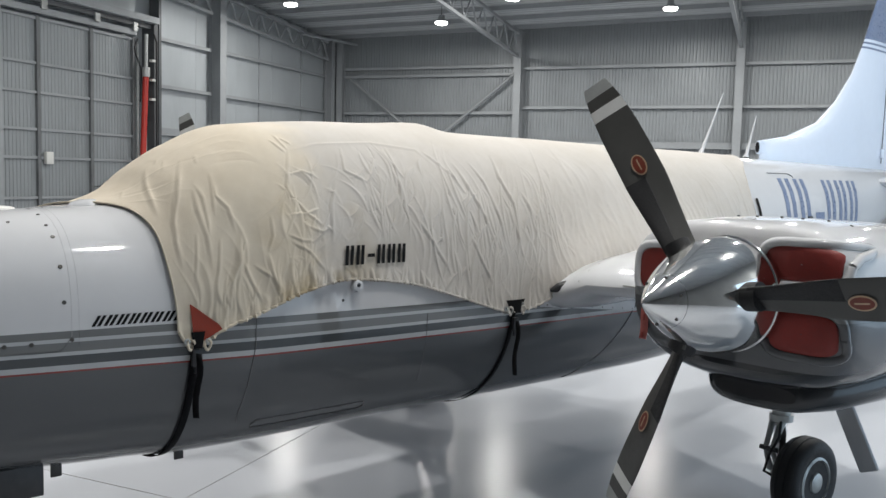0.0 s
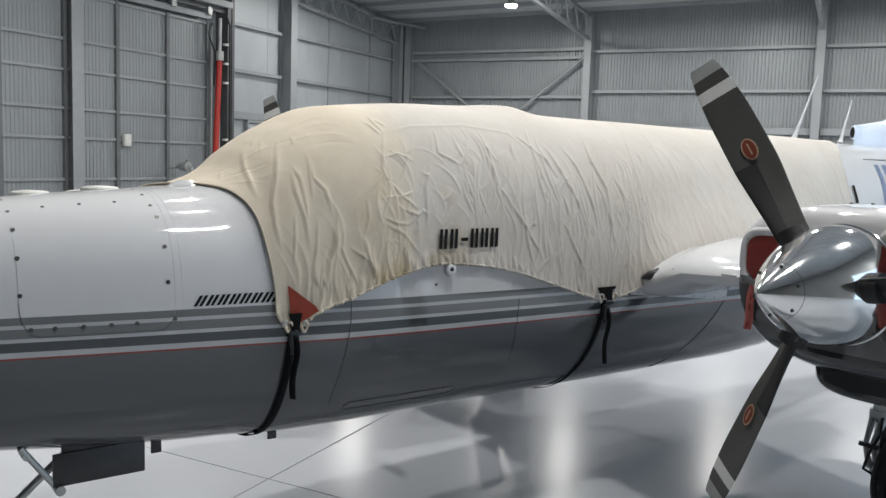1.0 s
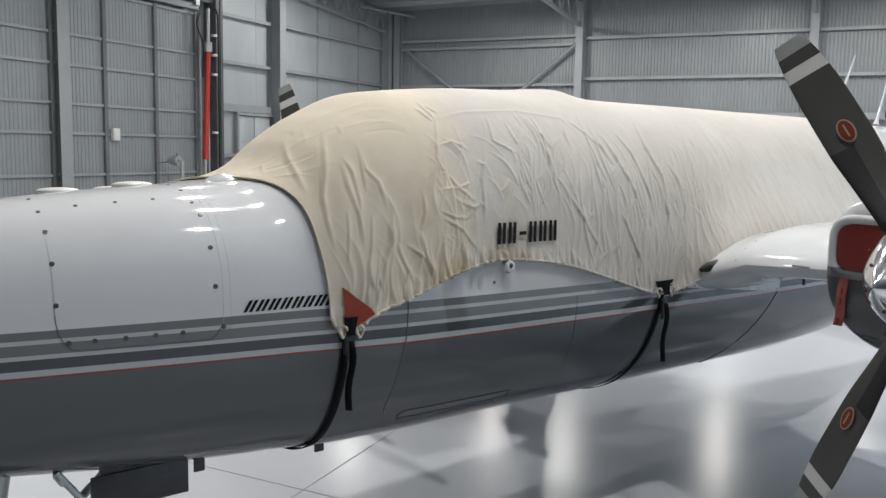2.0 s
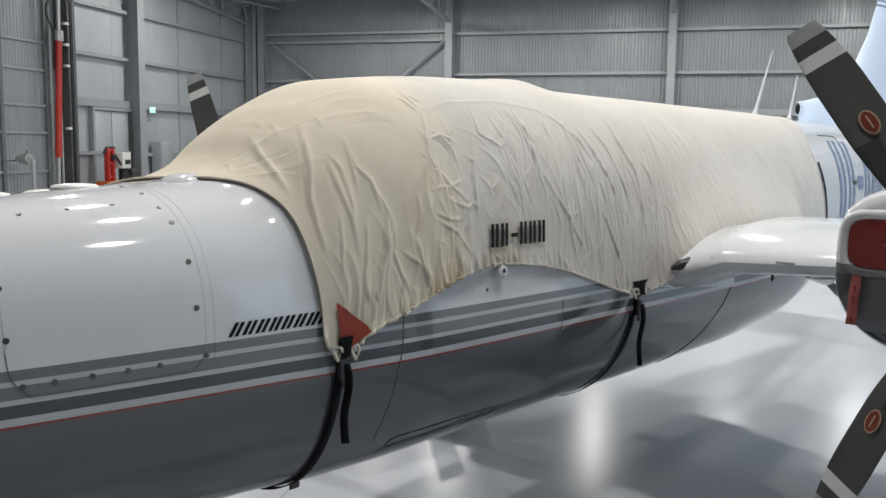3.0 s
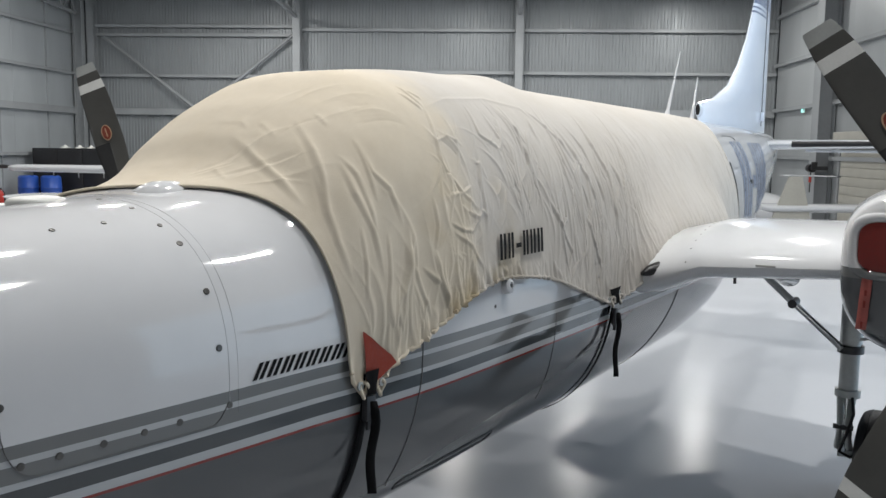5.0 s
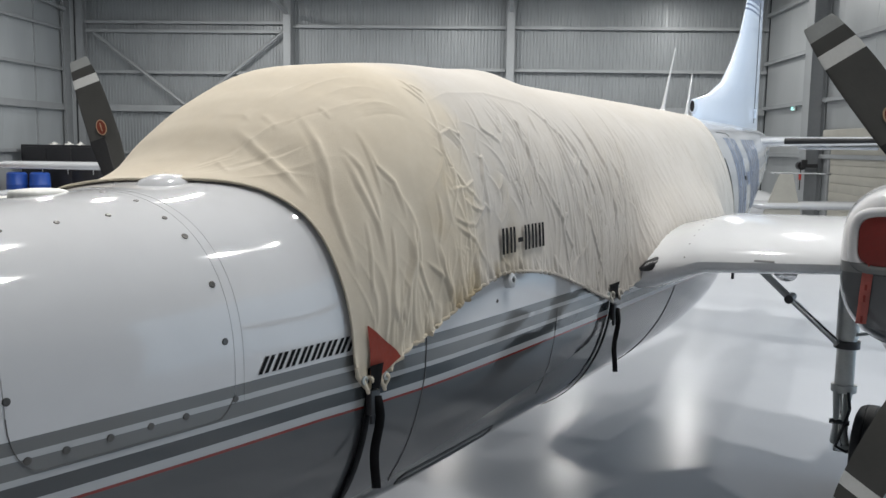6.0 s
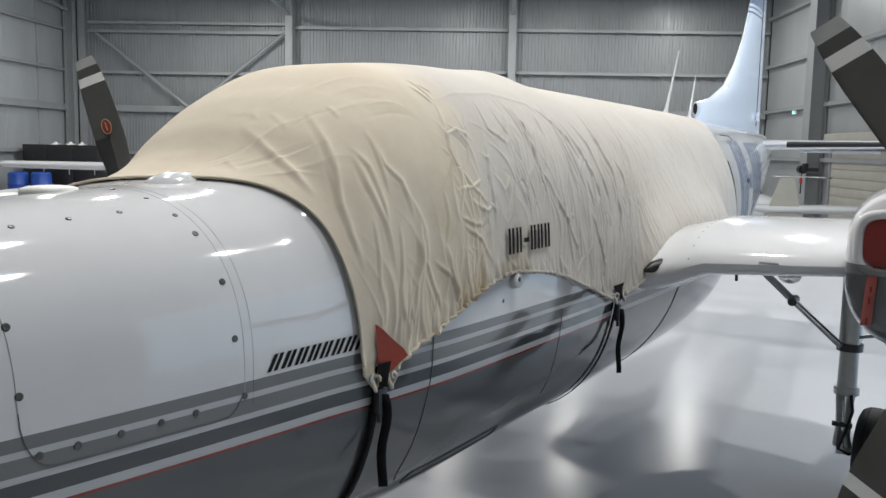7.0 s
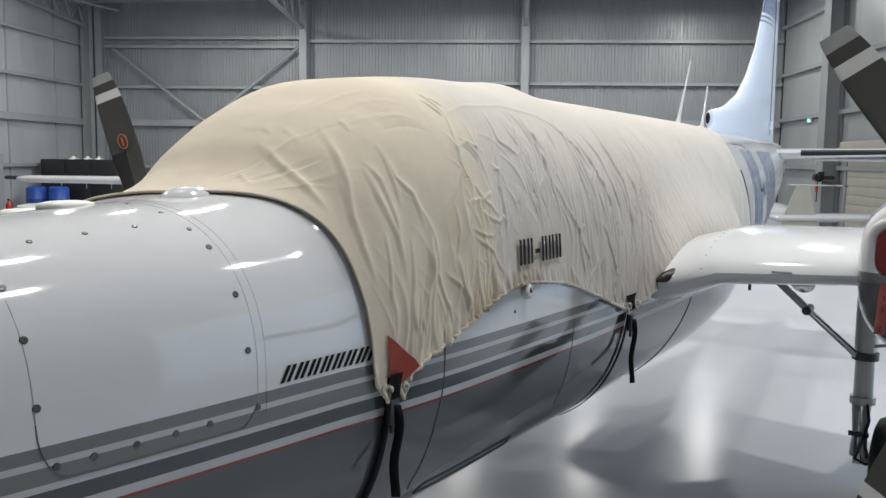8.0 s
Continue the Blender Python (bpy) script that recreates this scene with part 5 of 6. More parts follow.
def fold_field(Y, D):
    """Height of the wrinkles at stations Y and distances D above the hem (arrays)."""
    out = np.zeros_like(Y)
    for y0, d0, ln, ang, wd, amp in FOLDS:
        near = (np.abs(Y - y0) < ln * 2.4 + 0.06) & (np.abs(D - d0) < ln * 2.4 + 0.06)
        if not near.any():
            continue
        c, s = math.cos(ang), math.sin(ang)
        u = (Y[near] - y0) * c + (D[near] - d0) * s
        v = -(Y[near] - y0) * s + (D[near] - d0) * c + 0.2 * u * u / max(ln, 0.05) * (1 if amp > 0.006 else -1)
        w = wd * (0.7 + 0.6 * np.exp(-((u / ln) ** 2)))
        h = amp * np.exp(-((u / ln) ** 2)) * 1.8 * np.exp(-np.sqrt((v / w) ** 2 + 0.04))
        out[near] = np.where(np.abs(h) > np.abs(out[near]), h, out[near] + 0.15 * h)
    return out


def bumps(y, x, z):
    """The antenna under the canvas and slow billows, taut over the top."""
    h = 0.034 * math.exp(-(((y - 2.62) / (0.30 if y < 2.62 else 0.13)) ** 2) - (x / 0.13) ** 2)
    slack = min(1.0, max(0.15, (1.75 - z) / 0.3))
    h += slack * (0.010 * noise.noise((y * 1.8, x * 2.2, z * 2.2)) + 0.003 * noise.noise((y * 6, x * 3, z * 3)))
    return h


def build_cover():
    thing = empty("canvas_aircraft_cover", AIR, "wrinkled cream canvas cover strapped over the cockpit and cabin", "aircraft cover")
    U = np.concatenate([np.linspace(0.985, 3.3, 660)[:-1], np.linspace(3.3, 6.05, 240)])
    fs = np.concatenate([np.linspace(-1, 0, 90)[:-1], np.linspace(0, 1, 350)])
    ny, na, mid = len(U), len(fs), 89
    per = []
    for yc in U:
        ahem = hull_angle(yc, hem_z(yc))
        row = []
        for f in fs:                          # -1 right hem, 1 left hem
            a = 90 - f * (90 - ahem)
            y = yc - (0.985 - cover_front(a)) * math.exp(-(yc - 0.985) / 0.22) - (6.07 - cover_rear(a)) * math.exp(-(6.05 - yc) / 0.45)
            row.append((y, a))
        per.append(row)
    P = np.array([[hull_point(y, a, 0.009) for y, a in row] for row in per])
    seg = np.linalg.norm(np.diff(P, axis=1), axis=2)
    run = np.concatenate([np.zeros((ny, 1)), np.cumsum(seg, axis=1)], axis=1)
    tot = run[:, -1:]
    D = np.minimum(run, tot - run)
    Y = P[:, :, 1]
    F = fold_field(Y, D)
    F[:, :mid] *= 0.6
    F *= np.clip((1.86 - P[:, :, 2]) / 0.12, 0.15, 1)
    wob = np.array([[0.9 * noise.noise((P[i, k, 1] * 3.1, D[i, k] * 1.6, 3.0)) + 0.35 * noise.noise((P[i, k, 1] * 9, D[i, k] * 4, 7.0)) for k in range(na)] for i in range(ny)])
    F = F + crease_field(P, wob)
    # soft hanging waves below the cockpit, gathered towards the hem
    ridge = 1 - np.abs(np.sin(math.pi * ((Y + 0.10 * (D - 0.2)) / 0.105 + wob * 0.8))) ** 0.8
    span = np.clip((Y - 1.02) / 0.12, 0, 1) * np.clip((2.0 - Y) / 0.4, 0.0, 1)
    F += 0.013 * ridge * np.clip(1 - D / 0.45, 0, 1) * span * np.clip(0.55 + 1.1 * wob, 0.05, 1.3)
    F *= 0.78
    # flatter under the stencilled bars and the corner patch
    for y0, y1, z0, z1 in ((1.64, 2.24, 1.13, 1.37), (1.0, 1.19, 0.85, 1.06)):
        flat = np.clip((Y - y0) / 0.06, 0, 1) * np.clip((y1 - Y) / 0.06, 0, 1) * np.clip((P[:, :, 2] - z0) / 0.05, 0, 1) * np.clip((z1 - P[:, :, 2]) / 0.09, 0, 1)
        F *= 1 - 0.9 * flat
    # hem stands off and scallops a little
    edge = np.exp(-D / 0.03)
    F += edge * 0.006 * (1 + np.sin(Y * 150 + 2 * np.sin(Y * 17)))
    for i in range(ny):
        for k in range(na):
            F[i, k] += bumps(P[i, k, 1], P[i, k, 0], P[i, k, 2])
    # drawn tight over the right of the windscreen
    F *= 1 - 0.9 * np.clip((0.02 - P[:, :, 0]) / 0.15, 0, 1) * np.clip((1.7 - Y) / 0.3, 0, 1)
    F *= np.clip((Y - 0.80) / 0.15, 0.2, 1)
    F = np.maximum(F, -0.008)
    rad = P.copy()
    rad[:, :, 2] -= 1.05
    rad[:, :, 1] = 0
    rad /= np.linalg.norm(rad, axis=2, keepdims=True)
    Q = P + rad * F[:, :, None]
    # the skirt lies out over the wing root
    ramp = np.clip((Y - 2.95) / 0.3, 0, 1) * np.clip((5.1 - Y) / 0.4, 0, 1)
    ramp = ramp * ramp * (3 - 2 * ramp)
    Q[:, :, 0] += np.sign(P[:, :, 0]) * 0.085 * ramp * np.exp(-((D / 0.2) ** 2))
    s = Soup().grid([[tuple(p) for p in row] for row in Q])
    me = s.mesh("canvas", M_CANVAS, True, 180)
    canvas = part("canvas", me, thing)
    so = canvas.modifiers.new("thick", "SOLIDIFY")
    so.thickness, so.offset = 0.003, 1
    # stitched hem bead, left, right, front and rear
    for col, nm in ((na - 1, "hem"), (0, "hem")):
        part(nm, Soup().tube([Q[i, col] for i in range(0, ny, 3)], [0.007 + 0.003 * math.sin(i * 1.1) for i in range(0, ny, 3)], 8).mesh(nm, M_CANVAS), canvas)
    part("hem", Soup().tube([Q[0, k] for k in range(0, na, 2)], 0.0045, 8).mesh("hem", M_CANVAS), canvas)
    part("hem", Soup().tube([Q[-1, k] for k in range(0, na, 2)], 0.007, 8).mesh("hem", M_CANVAS), canvas)
    return thing, canvas, Q


cover, canvas, COVER = build_cover()


def cover_at(y, z, lift=0.004):
    """A point on the left side of the canvas at a station and height."""
    na = COVER.shape[1]
    i = int(np.argmin(np.abs(COVER[:, na - 20, 1] - y)))
    col = COVER[i, 89:]
    k = int(np.argmin(np.abs(col[:, 2] - z)))
    k0, k1 = max(0, k - 1), min(len(col) - 1, k + 1)
    x = float(np.interp(z, [col[k1, 2], col[k0, 2]], [col[k1, 0], col[k0, 0]]))
    return Vector((x + lift, y, z))


lettering(1.755, 2.12, 1.185, 1.275, "##-###", 0.12, lambda y, z: cover_at(y, z, 0.014), M_INK, cover, "black stencilled registration as plain bars", 0.3)


def strap(pts, width, name, parent, label="", thick=0.003, turn=0.0):
    """Flat webbing along pts, its width along the hull, or turned outwards from it by so many degrees."""
    wx, wy = width / 2 * math.sin(radians(turn)), width / 2 * math.cos(radians(turn))
    rows = [[Vector((p[0] + wx, p[1] - wy, p[2])), Vector((p[0] + 0.001, p[1], p[2])), Vector((p[0] - wx, p[1] + wy, p[2]))] for p in pts]
    ob = part(name, Soup().grid(rows).mesh(name, M_WEB), parent, label)
    so = ob.modifiers.new("thick", "SOLIDIFY")
    so.thickness, so.offset = thick, 1
    return ob


def build_straps():
    # front corner: red patch, strap under the belly, buckle and loose end
    rows = []
    for t in np.linspace(0, 1, 8):
        z = 1.055 - 0.155 * t
        y0 = 1.028 + 0.02 * t
        y1 = y0 + 0.004 + 0.125 * min(1, t / 0.68) - 0.085 * max(0, (t - 0.68) / 0.32)
        rows.append([cover_at(y0 + (y1 - y0) * u, max(z, hem_z(y0 + (y1 - y0) * u) - 0.012), 0.010) for u in np.linspace(0, 1, 5)])
    part("corner_patch", Soup().grid(rows).mesh("corner_patch", M_PATCH), cover, "red corner patch")
    for side in (1, -1):
        for y, zt, w, back in ((1.060, 0.95, 0.034, -0.016), (2.875, 0.93, 0.03, -0.05)):
            n = 22
            a0 = hull_angle(y, zt - 0.02)
            pts = []
            for k in range(n):
                t = k / (n - 1)
                a = a0 + (-90 - a0) * t
                q = hull_point(y + back * math.sin(t * math.pi / 2) * 2.0, a, 0.008 - 0.003 * t)
                pts.append((side * q.x, q.y, q.z))
            st = strap(pts, w, "belly_strap", cover, "black webbing strap under the belly")
            q = hull_side(y, zt - 0.12, 0.022)
            part("buckle", Soup().box((side * q.x, q.y, q.z), (0.022, w * 1.35, 0.075), None, 0.006).mesh("buckle", M_BLACK), st, "black plastic side-release buckle")
            part("buckle", Soup().box((side * (q.x + 0.002), q.y, q.z - 0.05), (0.012, w * 0.8, 0.03), None, 0.004).mesh("buckle", M_BLACK), st)
            L = 0.27 if y < 2 else 0.30
            loose = [(side * (hull_side(y, zt - 0.1, 0.036).x + 0.006 * math.sin(k * 0.9)), y - 0.004 + 0.010 * math.sin(k * 0.6), zt - 0.10 - L * k / 9) for k in range(10)]
            strap(loose, w * 0.8, "loose_end", st, "hanging loose strap end", turn=-50 * side)
    # strap head where the rear strap is sewn under the canvas
    rows = [[cover_at(2.875 + (0.075 - 0.04 * t) * (u - 0.5) * 2, max(0.945 - 0.075 * t, hem_z(2.875) - 0.03), 0.010) for u in (0, 0.25, 0.5, 0.75, 1)] for t in (0, 0.5, 1)]
    part("strap_tab", Soup().grid(rows).mesh("strap_tab", M_WEB), cover, "black strap tab")
    # the front strap's sewn head over the patch
    rows = [[cover_at(1.062 + (0.030 - 0.012 * t) * (u - 0.5) * 2, max(0.94 - 0.07 * t, hem_z(1.062) - 0.02), 0.017) for u in (0, 0.25, 0.5, 0.75, 1)] for t in (0, 0.5, 1)]
    part("strap_tab", Soup().grid(rows).mesh("strap_tab", M_WEB), cover, "black strap tab")
    # black webbing hanging at the rear edge
    rows = [[hull_side(5.64 + 0.035 * u, 1.50 - 0.44 * t, 0.012) for u in (0, 0.5, 1)] for t in np.linspace(0, 1, 7)]
    ob = part("rear_strap", Soup().grid(rows).mesh("rear_strap", M_WEB), cover, "black webbing at the rear edge")
    ob.modifiers.new("thick", "SOLIDIFY").thickness = 0.003
    # rolled canvas tie loops at the corners
    for y, z in ((1.035, 0.885), (1.105, 0.88), (2.83, 0.885), (2.93, 0.885)):
        c = hull_side(y, z, 0.022)
        ring = [c + Vector((0.006 * math.sin(2 * a), 0.014 * math.cos(a), 0.022 * math.sin(a))) for a in np.linspace(0, 2 * math.pi, 18)]
        part("tie_loop", Soup().tube(ring, 0.006, 8).mesh("tie_loop", M_CANVAS), canvas, "rolled canvas tie loop")
    # brass grommets at the corners
    for y, z in ((1.108, 0.885), (1.02, 0.90), (2.80, 0.90), (2.93, 0.915)):
        m = Matrix.Translation(cover_at(y, max(z, hem_z(y)), 0.008)) @ Matrix.Rotation(radians(90), 4, "Y")
        part("grommet", Soup().turned([(0.013, -0.003), (0.013, 0.003), (0.007, 0.004), (0.006, -0.003)], 16, m).mesh("grommet", M_GEAR), canvas, "metal eyelet in the hem")


build_straps()


# ---------------------------------------------------------------- things along the walls
def exit_sign(x, y, z, turn):
    thing = empty("exit_sign", pose(x, y, z, 0, 0, turn), "lit green and white exit sign on the wall", "exit sign", "exit signs")
    part("case", Soup().box((0, 0, 0), (0.30, 0.05, 0.17), None, 0.012).mesh("case", M_OFFWHITE), thing)
    part("face", Soup().box((0, -0.028, 0), (0.27, 0.006, 0.135)).mesh("face", M_EXIT, False), thing, "glowing green sign face")
    part("arrow_panel", Soup().box((0.09, -0.033, 0), (0.09, 0.004, 0.1)).mesh("arrow_panel", M_OFFWHITE, False), thing)


def wall_door(y, z_top, width):
    thing = tagged(empty("door_1", Matrix.Translation((LEFT, y, 0)), "grey steel double door in the sheet wall", "door"), kind="structure")
    for k in (-1, 1):
        part("door_leaf", Soup().box((0.04, k * width / 4, z_top / 2), (0.05, width / 2 - 0.03, z_top - 0.04), None, 0.006).mesh("door_leaf", M_PANEL), thing)
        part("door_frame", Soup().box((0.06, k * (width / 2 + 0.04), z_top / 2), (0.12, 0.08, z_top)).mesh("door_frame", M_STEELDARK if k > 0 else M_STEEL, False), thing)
    part("door_frame", Soup().box((0.06, 0, z_top + 0.04), (0.12, width + 0.16, 0.08)).mesh("door_frame", M_STEEL, False), thing)
    part("door_handle", Soup().tube([(0.1, 0.06, 1.0), (0.1, 0.18, 1.0)], 0.012, 8).mesh("door_handle", M_GEAR), thing)


def extinguisher(x, y):
    thing = empty("fire_extinguisher", Matrix.Translation((x, y, 0)), "red fire extinguisher standing by the wall", "fire extinguisher", "fire extinguishers")
    part("cylinder", Soup().turned([(0.07, 0.0), (0.08, 0.02), (0.08, 0.45), (0.06, 0.52), (0.025, 0.55), (0.02, 0.58)], 20).mesh("cylinder", M_REDPAINT), thing)
    part("valve", Soup().box((0, 0, 0.6), (0.04, 0.08, 0.05), None, 0.008).mesh("valve", M_BLACK), thing)
    part("hose", Soup().tube([(0.0, 0.03, 0.6), (0.06, 0.09, 0.5), (0.07, 0.08, 0.25)], 0.012, 8).mesh("hose", M_RUBBER), thing)


def engine_hoist(x, y):
    thing = empty("workshop_trolley", Matrix.Translation((x, y, 0)), "red workshop trolley carrying a white and black unit", "trolley")
    part("base", Soup().box((0, -0.12, 0.52), (0.6, 0.98, 0.74), None, 0.05).mesh("base", M_ORANGE), thing, "orange-red trolley base")
    for dy in (-0.50, -0.30):
        part("mast", Soup().box((0, dy, 1.30), (0.14, 0.07, 0.86), None, 0.015).mesh("mast", M_REDPAINT), thing, "red mast post")
    for z in (1.0, 1.35, 1.68):
        part("mast_rung", Soup().box((0, -0.40, z), (0.10, 0.16, 0.07), None, 0.012).mesh("mast_rung", M_REDPAINT), thing)
    part("gauge", Soup().turned([(0.08, 0.0), (0.08, 0.05), (0.06, 0.055), (0.004, 0.055)], 18, Matrix.Translation((0.10, -0.40, 1.5)) @ Matrix.Rotation(radians(90), 4, "Y")).mesh("gauge", M_BLACK), thing, "round black gauge")
    part("hose", Soup().tube([(0.1, -0.3, 1.55), (0.2, -0.1, 1.2), (0.2, 0.15, 1.0), (0.15, 0.3, 0.9)], 0.03, 8).mesh("hose", M_RUBBER), thing, "black hose")
    part("unit", Soup().box((0.08, 0.0, 1.42), (0.3, 0.36, 0.42), None, 0.03).mesh("unit", M_OFFWHITE), thing, "white unit")
    part("unit_panel", Soup().box((0.24, 0.02, 1.38), (0.02, 0.2, 0.12), None, 0.004).mesh("unit_panel", M_BLACK), thing)
    part("motor", Soup().tube([(0.1, 0.02, 0.88), (0.1, 0.02, 1.22)], 0.13, 16).mesh("motor", M_BLACK), thing)
    part("motor", Soup().tube([(0.12, 0.2, 1.08), (0.12, 0.5, 1.08)], 0.12, 14).mesh("motor", M_DARKGEAR), thing)
    part("handle", Soup().tube([(0, -0.62, 1.60), (0, -0.5, 1.74), (0, -0.2, 1.74)], 0.035, 8).mesh("handle", M_RUBBER), thing)
    for dy in (-0.5, 0.26):
        for dx in (-0.25, 0.25):
            part("castor", Soup().tube([(dx - 0.03, dy, 0.07), (dx + 0.03, dy, 0.07)], 0.07, 14).mesh("castor", M_RUBBER), thing)
            part("castor_fork", Soup().box((dx, dy, 0.13), (0.05, 0.05, 0.08)).mesh("castor_fork", M_GEAR, False), thing)


def black_cabinet(x, y):
    thing = empty("storage_cabinet", Matrix.Translation((x, y, 0)), "long black storage cabinet with things on top", "cabinet")
    part("body", Soup().box((0, 0, 0.86), (2.3, 0.6, 1.72), None, 0.02).mesh("body", M_BLACK), thing)
    for k in range(3):
        part("cabinet_door", Soup().box((-0.76 + 0.76 * k, -0.31, 0.86), (0.72, 0.02, 1.6), None, 0.006).mesh("cabinet_door", M_BLACK), thing)
        part("handle", Soup().box((-0.5 + 0.76 * k, -0.33, 0.95), (0.02, 0.02, 0.16)).mesh("handle", M_GEAR, False), thing)
    for dx, w in ((-0.3, 0.3), (0.15, 0.25), (0.5, 0.2)):
        bag = empty("cloth_bundle", Matrix.Translation((x + dx, y, 1.72)), "crumpled white cloth lying on the cabinet", "cloth")
        rows = []
        for i in range(7):
            t = i / 6
            rows.append([(w / 2 * math.cos(a) * (1 - t**2) * (1 + 0.3 * math.sin(3 * a + i)) + 0.002 * math.cos(a), 0.15 * math.sin(a) * (1 - t**2) + 0.002 * math.sin(a), 0.07 * t * (1 + 0.5 * math.sin(2 * a + i))) for a in (2 * math.pi * k / 14 for k in range(14))])
        part("cloth", Soup().grid(rows, close_v=True).mesh("cloth", M_OFFWHITE), bag)


def switch_locker(x, y):
    thing = empty("switch_locker", Matrix.Translation((x, y, 0)), "tall grey steel switch locker standing against the wall", "locker")
    part("body", Soup().box((0, 0, 0.96), (0.34, 0.6, 1.92), None, 0.012).mesh("body", M_PANEL), thing)
    part("locker_door", Soup().box((0.178, 0, 1.0), (0.016, 0.55, 1.76), None, 0.004).mesh("locker_door", M_STEEL), thing)
    part("handle", Soup().box((0.20, -0.21, 1.05), (0.03, 0.03, 0.14), None, 0.006).mesh("handle", M_BLACK), thing, "black locker handle")
    part("plinth", Soup().box((0, 0, 0.03), (0.30, 0.56, 0.06)).mesh("plinth", M_STEELDARK, False), thing)


def drum(x, y):
    thing = empty("plastic_drum", Matrix.Translation((x, y, 0)), "blue plastic drum standing on the floor", "drum", "blue drums")
    part("shell", Soup().turned([(0.24, 0.0), (0.27, 0.03), (0.28, 0.28), (0.29, 0.3), (0.28, 0.32), (0.28, 0.58), (0.29, 0.6), (0.28, 0.62), (0.27, 0.9), (0.22, 0.94), (0.05, 0.93)], 28).mesh("shell", M_BLUEPLASTIC), thing)
    part("bung", Soup().turned([(0.04, 0.93), (0.04, 0.95), (0.01, 0.955)], 12, Matrix.Translation((0.12, 0, 0))).mesh("bung", M_BLACK), thing)


def display_propeller(x, y):
    """A grey spinner and thin blades on a slim stand by the door."""
    thing = empty("propeller_stand", Matrix.Translation((x, y, 0)), "grey two-bladed propeller and spinner on a slim stand", "propeller")
    part("spinner", Soup().turned([(0.13, 0.0), (0.125, 0.1), (0.09, 0.26), (0.04, 0.36), (0.004, 0.39)], 24, Matrix.Translation((0.1, 0, 1.48)) @ Matrix.Rotation(radians(-90), 4, "Y")).mesh("spinner", M_GEAR), thing)
    part("blade", Soup().tube([(0.1, 0.0, 1.5), (-0.25, -0.02, 1.44), (-0.65, -0.02, 1.42)], [0.05, 0.04, 0.012], 10, True, 0.35).mesh("blade", M_DARKGEAR), thing)
    part("blade", Soup().tube([(0.05, 0, 1.56), (0.02, 0.02, 1.66)], [0.04, 0.02], 10, True, 0.35).mesh("blade", M_DARKGEAR), thing)
    part("post", Soup().tube([(0.2, 0, 0.0), (0.2, 0, 1.48)], 0.05, 10).mesh("post", M_GEAR), thing)
    part("foot", Soup().turned([(0.25, 0.0), (0.25, 0.03), (0.05, 0.05)], 24, Matrix.Translation((0.2, 0, 0))).mesh("foot", M_DARKGEAR), thing)


def t_tail_aircraft(x, y):
    """A small white T-tailed aircraft parked by the wall, its wing and tailplane across the view."""
    thing = empty("parked_light_aircraft", pose(x, y, 0, 0, 0, 0), "white light aircraft with a T-tail parked by the wall", "aircraft")
    rows = []
    for t in np.linspace(0, 1, 16):
        py = 0.1 + 4.4 * t
        r = 0.05 + 0.30 * math.sin(math.pi * min(1, t * 0.9 + 0.06)) ** 0.9
        rows.append([(0.62 + r * math.cos(a), py, 0.66 + 0.9 * r * math.sin(a)) for a in (2 * math.pi * k / 20 for k in range(20))])
    s = Soup().grid(rows, close_v=True)
    s.f += [tuple(range(20)), tuple(15 * 20 + k for k in range(20))]
    part("fuselage", s.mesh("fuselage", M_WHITE), thing)
    s = Soup()
    for d in (-0.03, 0.03):
        s.add([(0.10, d, 0.55), (0.86, d, 0.55), (0.66, d, 1.40), (0.40, d, 1.40)], [(0, 1, 2, 3)])
    s.f += [(0, 1, 5, 4), (1, 2, 6, 5), (2, 3, 7, 6), (3, 0, 4, 7)]
    part("fin", s.mesh("fin", M_CREAM, False), thing, "cream fin")
    part("tailplane", lifting([(0.30, 0.0, 1.42, 0.34, 0.10), (1.30, 0.04, 1.415, 0.28, 0.10), (1.38, 0.09, 1.41, 0.18, 0.06)]).mesh("tailplane", M_WHITE), thing)
    part("tailplane_tip", Soup().box((1.41, 0.16, 1.41), (0.07, 0.2, 0.03), None, 0.008).mesh("tailplane_tip", M_STEELDARK), thing)
    part("wing", lifting([(-0.12, -0.05, 0.78, 0.8, 0.16), (0.1, -0.1, 0.75, 0.9, 0.20), (2.0, -0.1, 0.77, 0.9, 0.20), (2.08, 0.05, 0.78, 0.7, 0.14)]).mesh("wing", M_WHITE), thing)
    for dx in (0.05, 1.2):
        part("wheel", Soup().tube([(dx - 0.06, 0.5, 0.17), (dx + 0.06, 0.5, 0.17)], 0.17, 18).mesh("wheel", M_RUBBER), thing)
        part("gear_leg", Soup().tube([(dx, 0.5, 0.2), (0.62 + (dx - 0.62) * 0.5, 0.5, 0.6)], 0.03, 8).mesh("gear_leg", M_WHITE), thing)


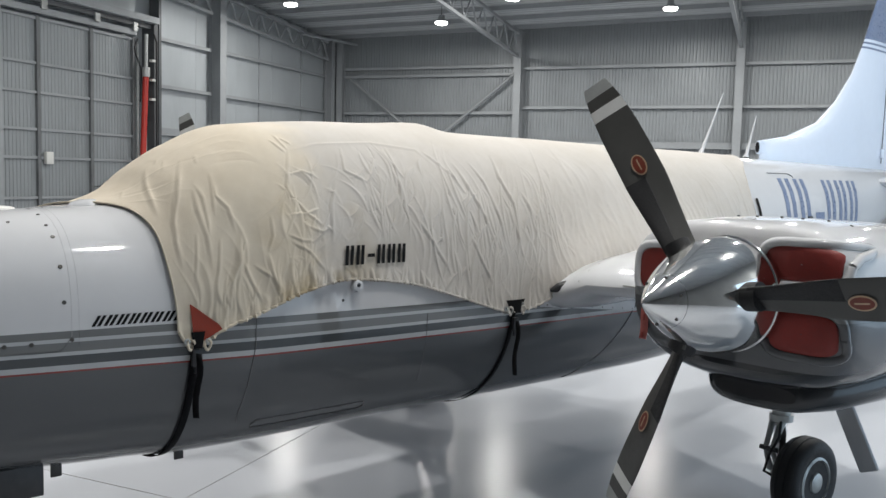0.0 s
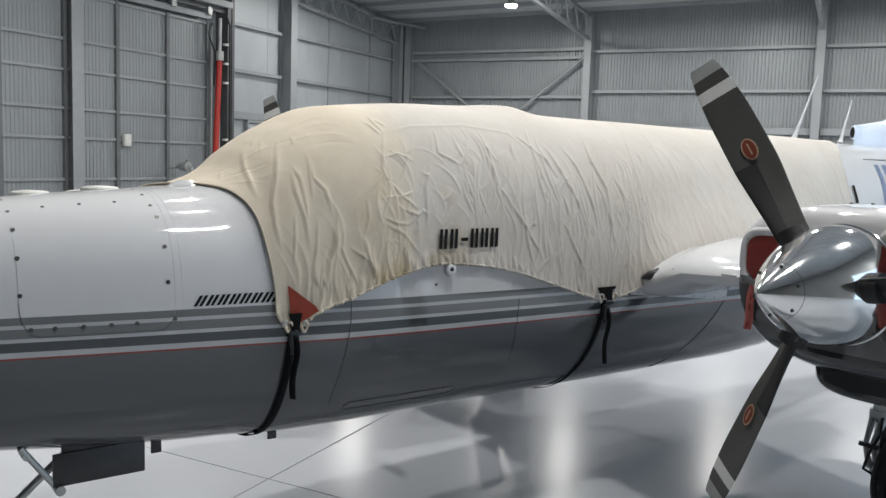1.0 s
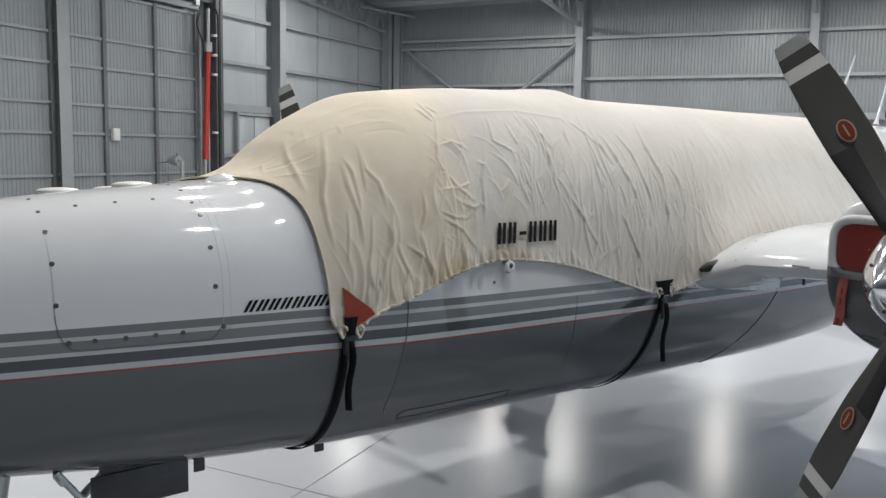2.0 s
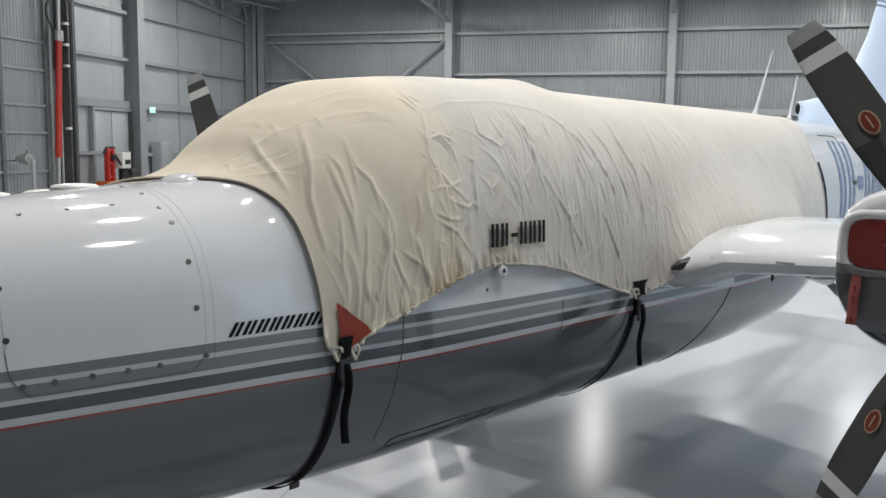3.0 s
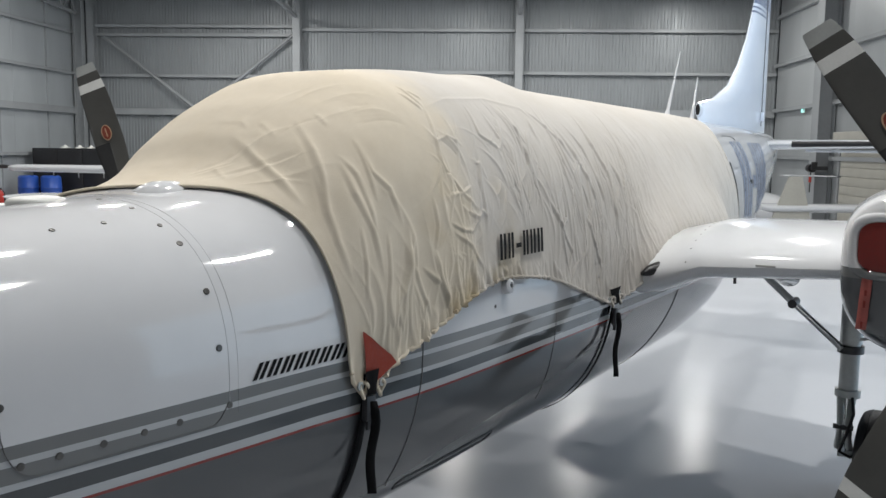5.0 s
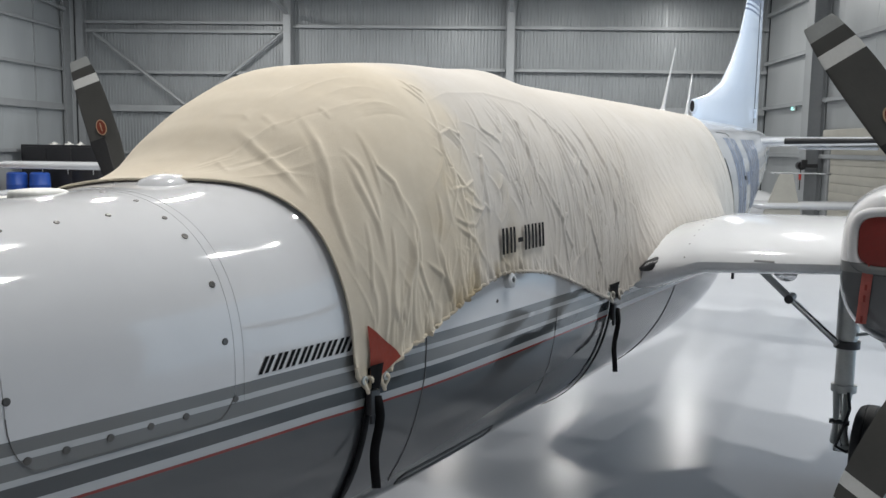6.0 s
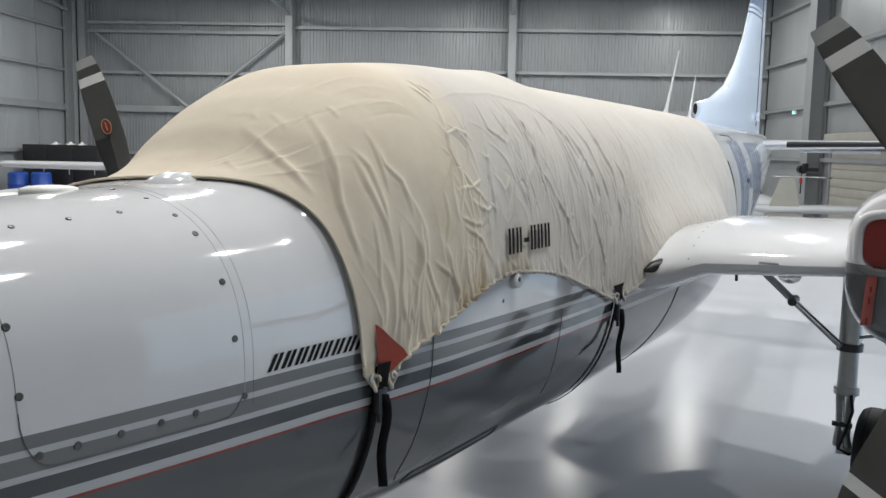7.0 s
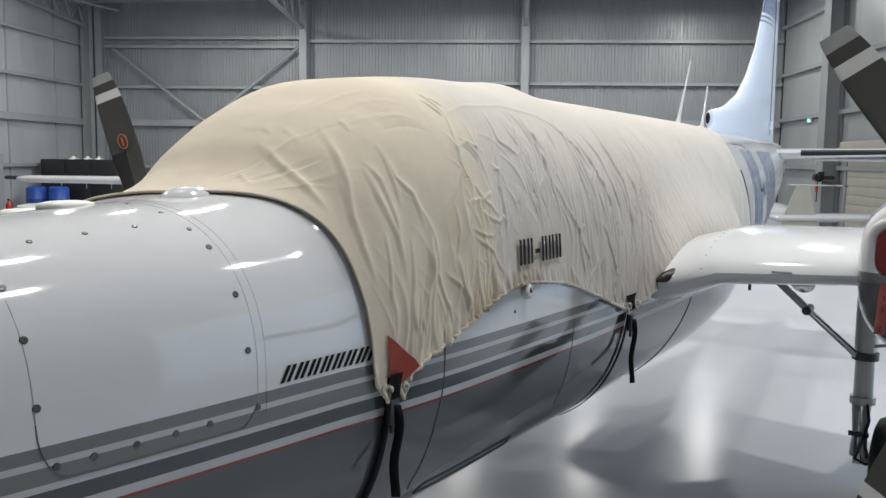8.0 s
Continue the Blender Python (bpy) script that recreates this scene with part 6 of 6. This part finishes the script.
def wall_winch(y, z):
    """A black winch with a red hook block on the side wall's column."""
    thing = empty("wall_winch", Matrix.Translation((RIGHT - 0.45, y, z)), "black winch with a red hook fixed to the column", "winch")
    part("drum", Soup().tube([(-0.1, -0.10, 0), (-0.1, 0.10, 0)], 0.11, 18).mesh("drum", M_BLACK), thing)
    part("bracket", Soup().box((0.1, 0, 0), (0.42, 0.12, 0.10), None, 0.02).mesh("bracket", M_DARKGEAR), thing)
    part("motor", Soup().box((-0.08, -0.16, 0.06), (0.14, 0.12, 0.2), None, 0.02).mesh("motor", M_BLACK), thing)
    part("cable", Soup().tube([(-0.1, 0.0, -0.1), (-0.1, 0.02, -0.62)], 0.015, 6).mesh("cable", M_BLACK), thing)
    part("hook", Soup().tube([(-0.1, 0.02, -0.2), (-0.1, 0.02, -0.36)], 0.035, 8).mesh("hook", M_REDPAINT), thing, "red hook block")
    part("hook", Soup().tube([(-0.1, 0.02, -0.60), (-0.1, 0.02, -0.72), (-0.1, 0.10, -0.80), (-0.1, 0.12, -0.70)], 0.025, 8).mesh("hook", M_BLACK), thing)


def spare_wing(x0, x1, y):
    """A white wing laid level on padded stands, with a dark probe at its tip."""
    thing = empty("stored_wing", Matrix.Translation((x0, y, 0)), "white aircraft wing resting level on padded stands", "aircraft wing")
    n = x1 - x0
    part("skin", lifting([(0.0, 0.16, 1.255, 0.6, 0.10), (0.05, 0.08, 1.255, 0.8, 0.19), (0.2, 0.0, 1.25, 0.95, 0.19), (n, 0.0, 1.245, 1.3, 0.175)]).mesh("skin", M_WHITE), thing)
    part("tip_probe", Soup().tube([(-0.42, 0.4, 1.275), (0.03, 0.4, 1.275)], 0.05, 10).mesh("tip_probe", M_DARKGEAR), thing, "dark probe at the wing tip")
    for x in (2.75, n - 0.5):
        part("stand", Soup().tube([(x, 0.1, 0.0), (x, 0.45, 1.12)], 0.035, 8).tube([(x, 0.9, 0.0), (x, 0.45, 1.12)], 0.035, 8).box((x, 0.45, 1.13), (0.12, 0.7, 0.05)).mesh("stand", M_STEELDARK), thing, "dark steel trestle")


def roller_door(y0, y1, top):
    thing = tagged(empty("roller_door", Matrix.Translation((RIGHT, y0, 0)), "cream slatted roller door in the side wall", "roller door"), kind="structure")
    n = int(top / 0.22)
    for k in range(n):
        part("slat", Soup().box((-0.06, (y1 - y0) / 2, 0.11 + 0.22 * k), (0.05, y1 - y0, 0.214), None, 0.006).mesh("slat", M_CREAM), thing)
    part("drum_box", Soup().box((-0.15, (y1 - y0) / 2, top + 0.1), (0.3, y1 - y0 + 0.1, 0.3), None, 0.03).mesh("drum_box", M_CREAM), thing)
    for dy in (-0.05, y1 - y0 + 0.05):
        part("guide", Soup().box((-0.06, dy, top / 2), (0.12, 0.08, top)).mesh("guide", M_STEEL, False), thing)


exit_sign(LEFT + 0.14, 21.7, 2.82, 90)
exit_sign(RIGHT - 0.03, 25.2, 3.09, -90)
wall_door(19.95, 2.72, 1.5)
switch_locker(LEFT + 0.25, 22.0)
extinguisher(LEFT + 0.35, 22.6)
extinguisher(LEFT + 0.35, 24.2)
engine_hoist(LEFT + 0.8, 19.22)
black_cabinet(-14.88, 24.7)
spare_wing(-14.24, -9.4, 20.0)
drum(-15.72, 23.6)
drum(-15.1, 23.7)
display_propeller(-15.6, 16.0)
t_tail_aircraft(3.2, 18.0)
wall_winch(22.8, 1.5)
roller_door(18.4, 22.1, 2.15)
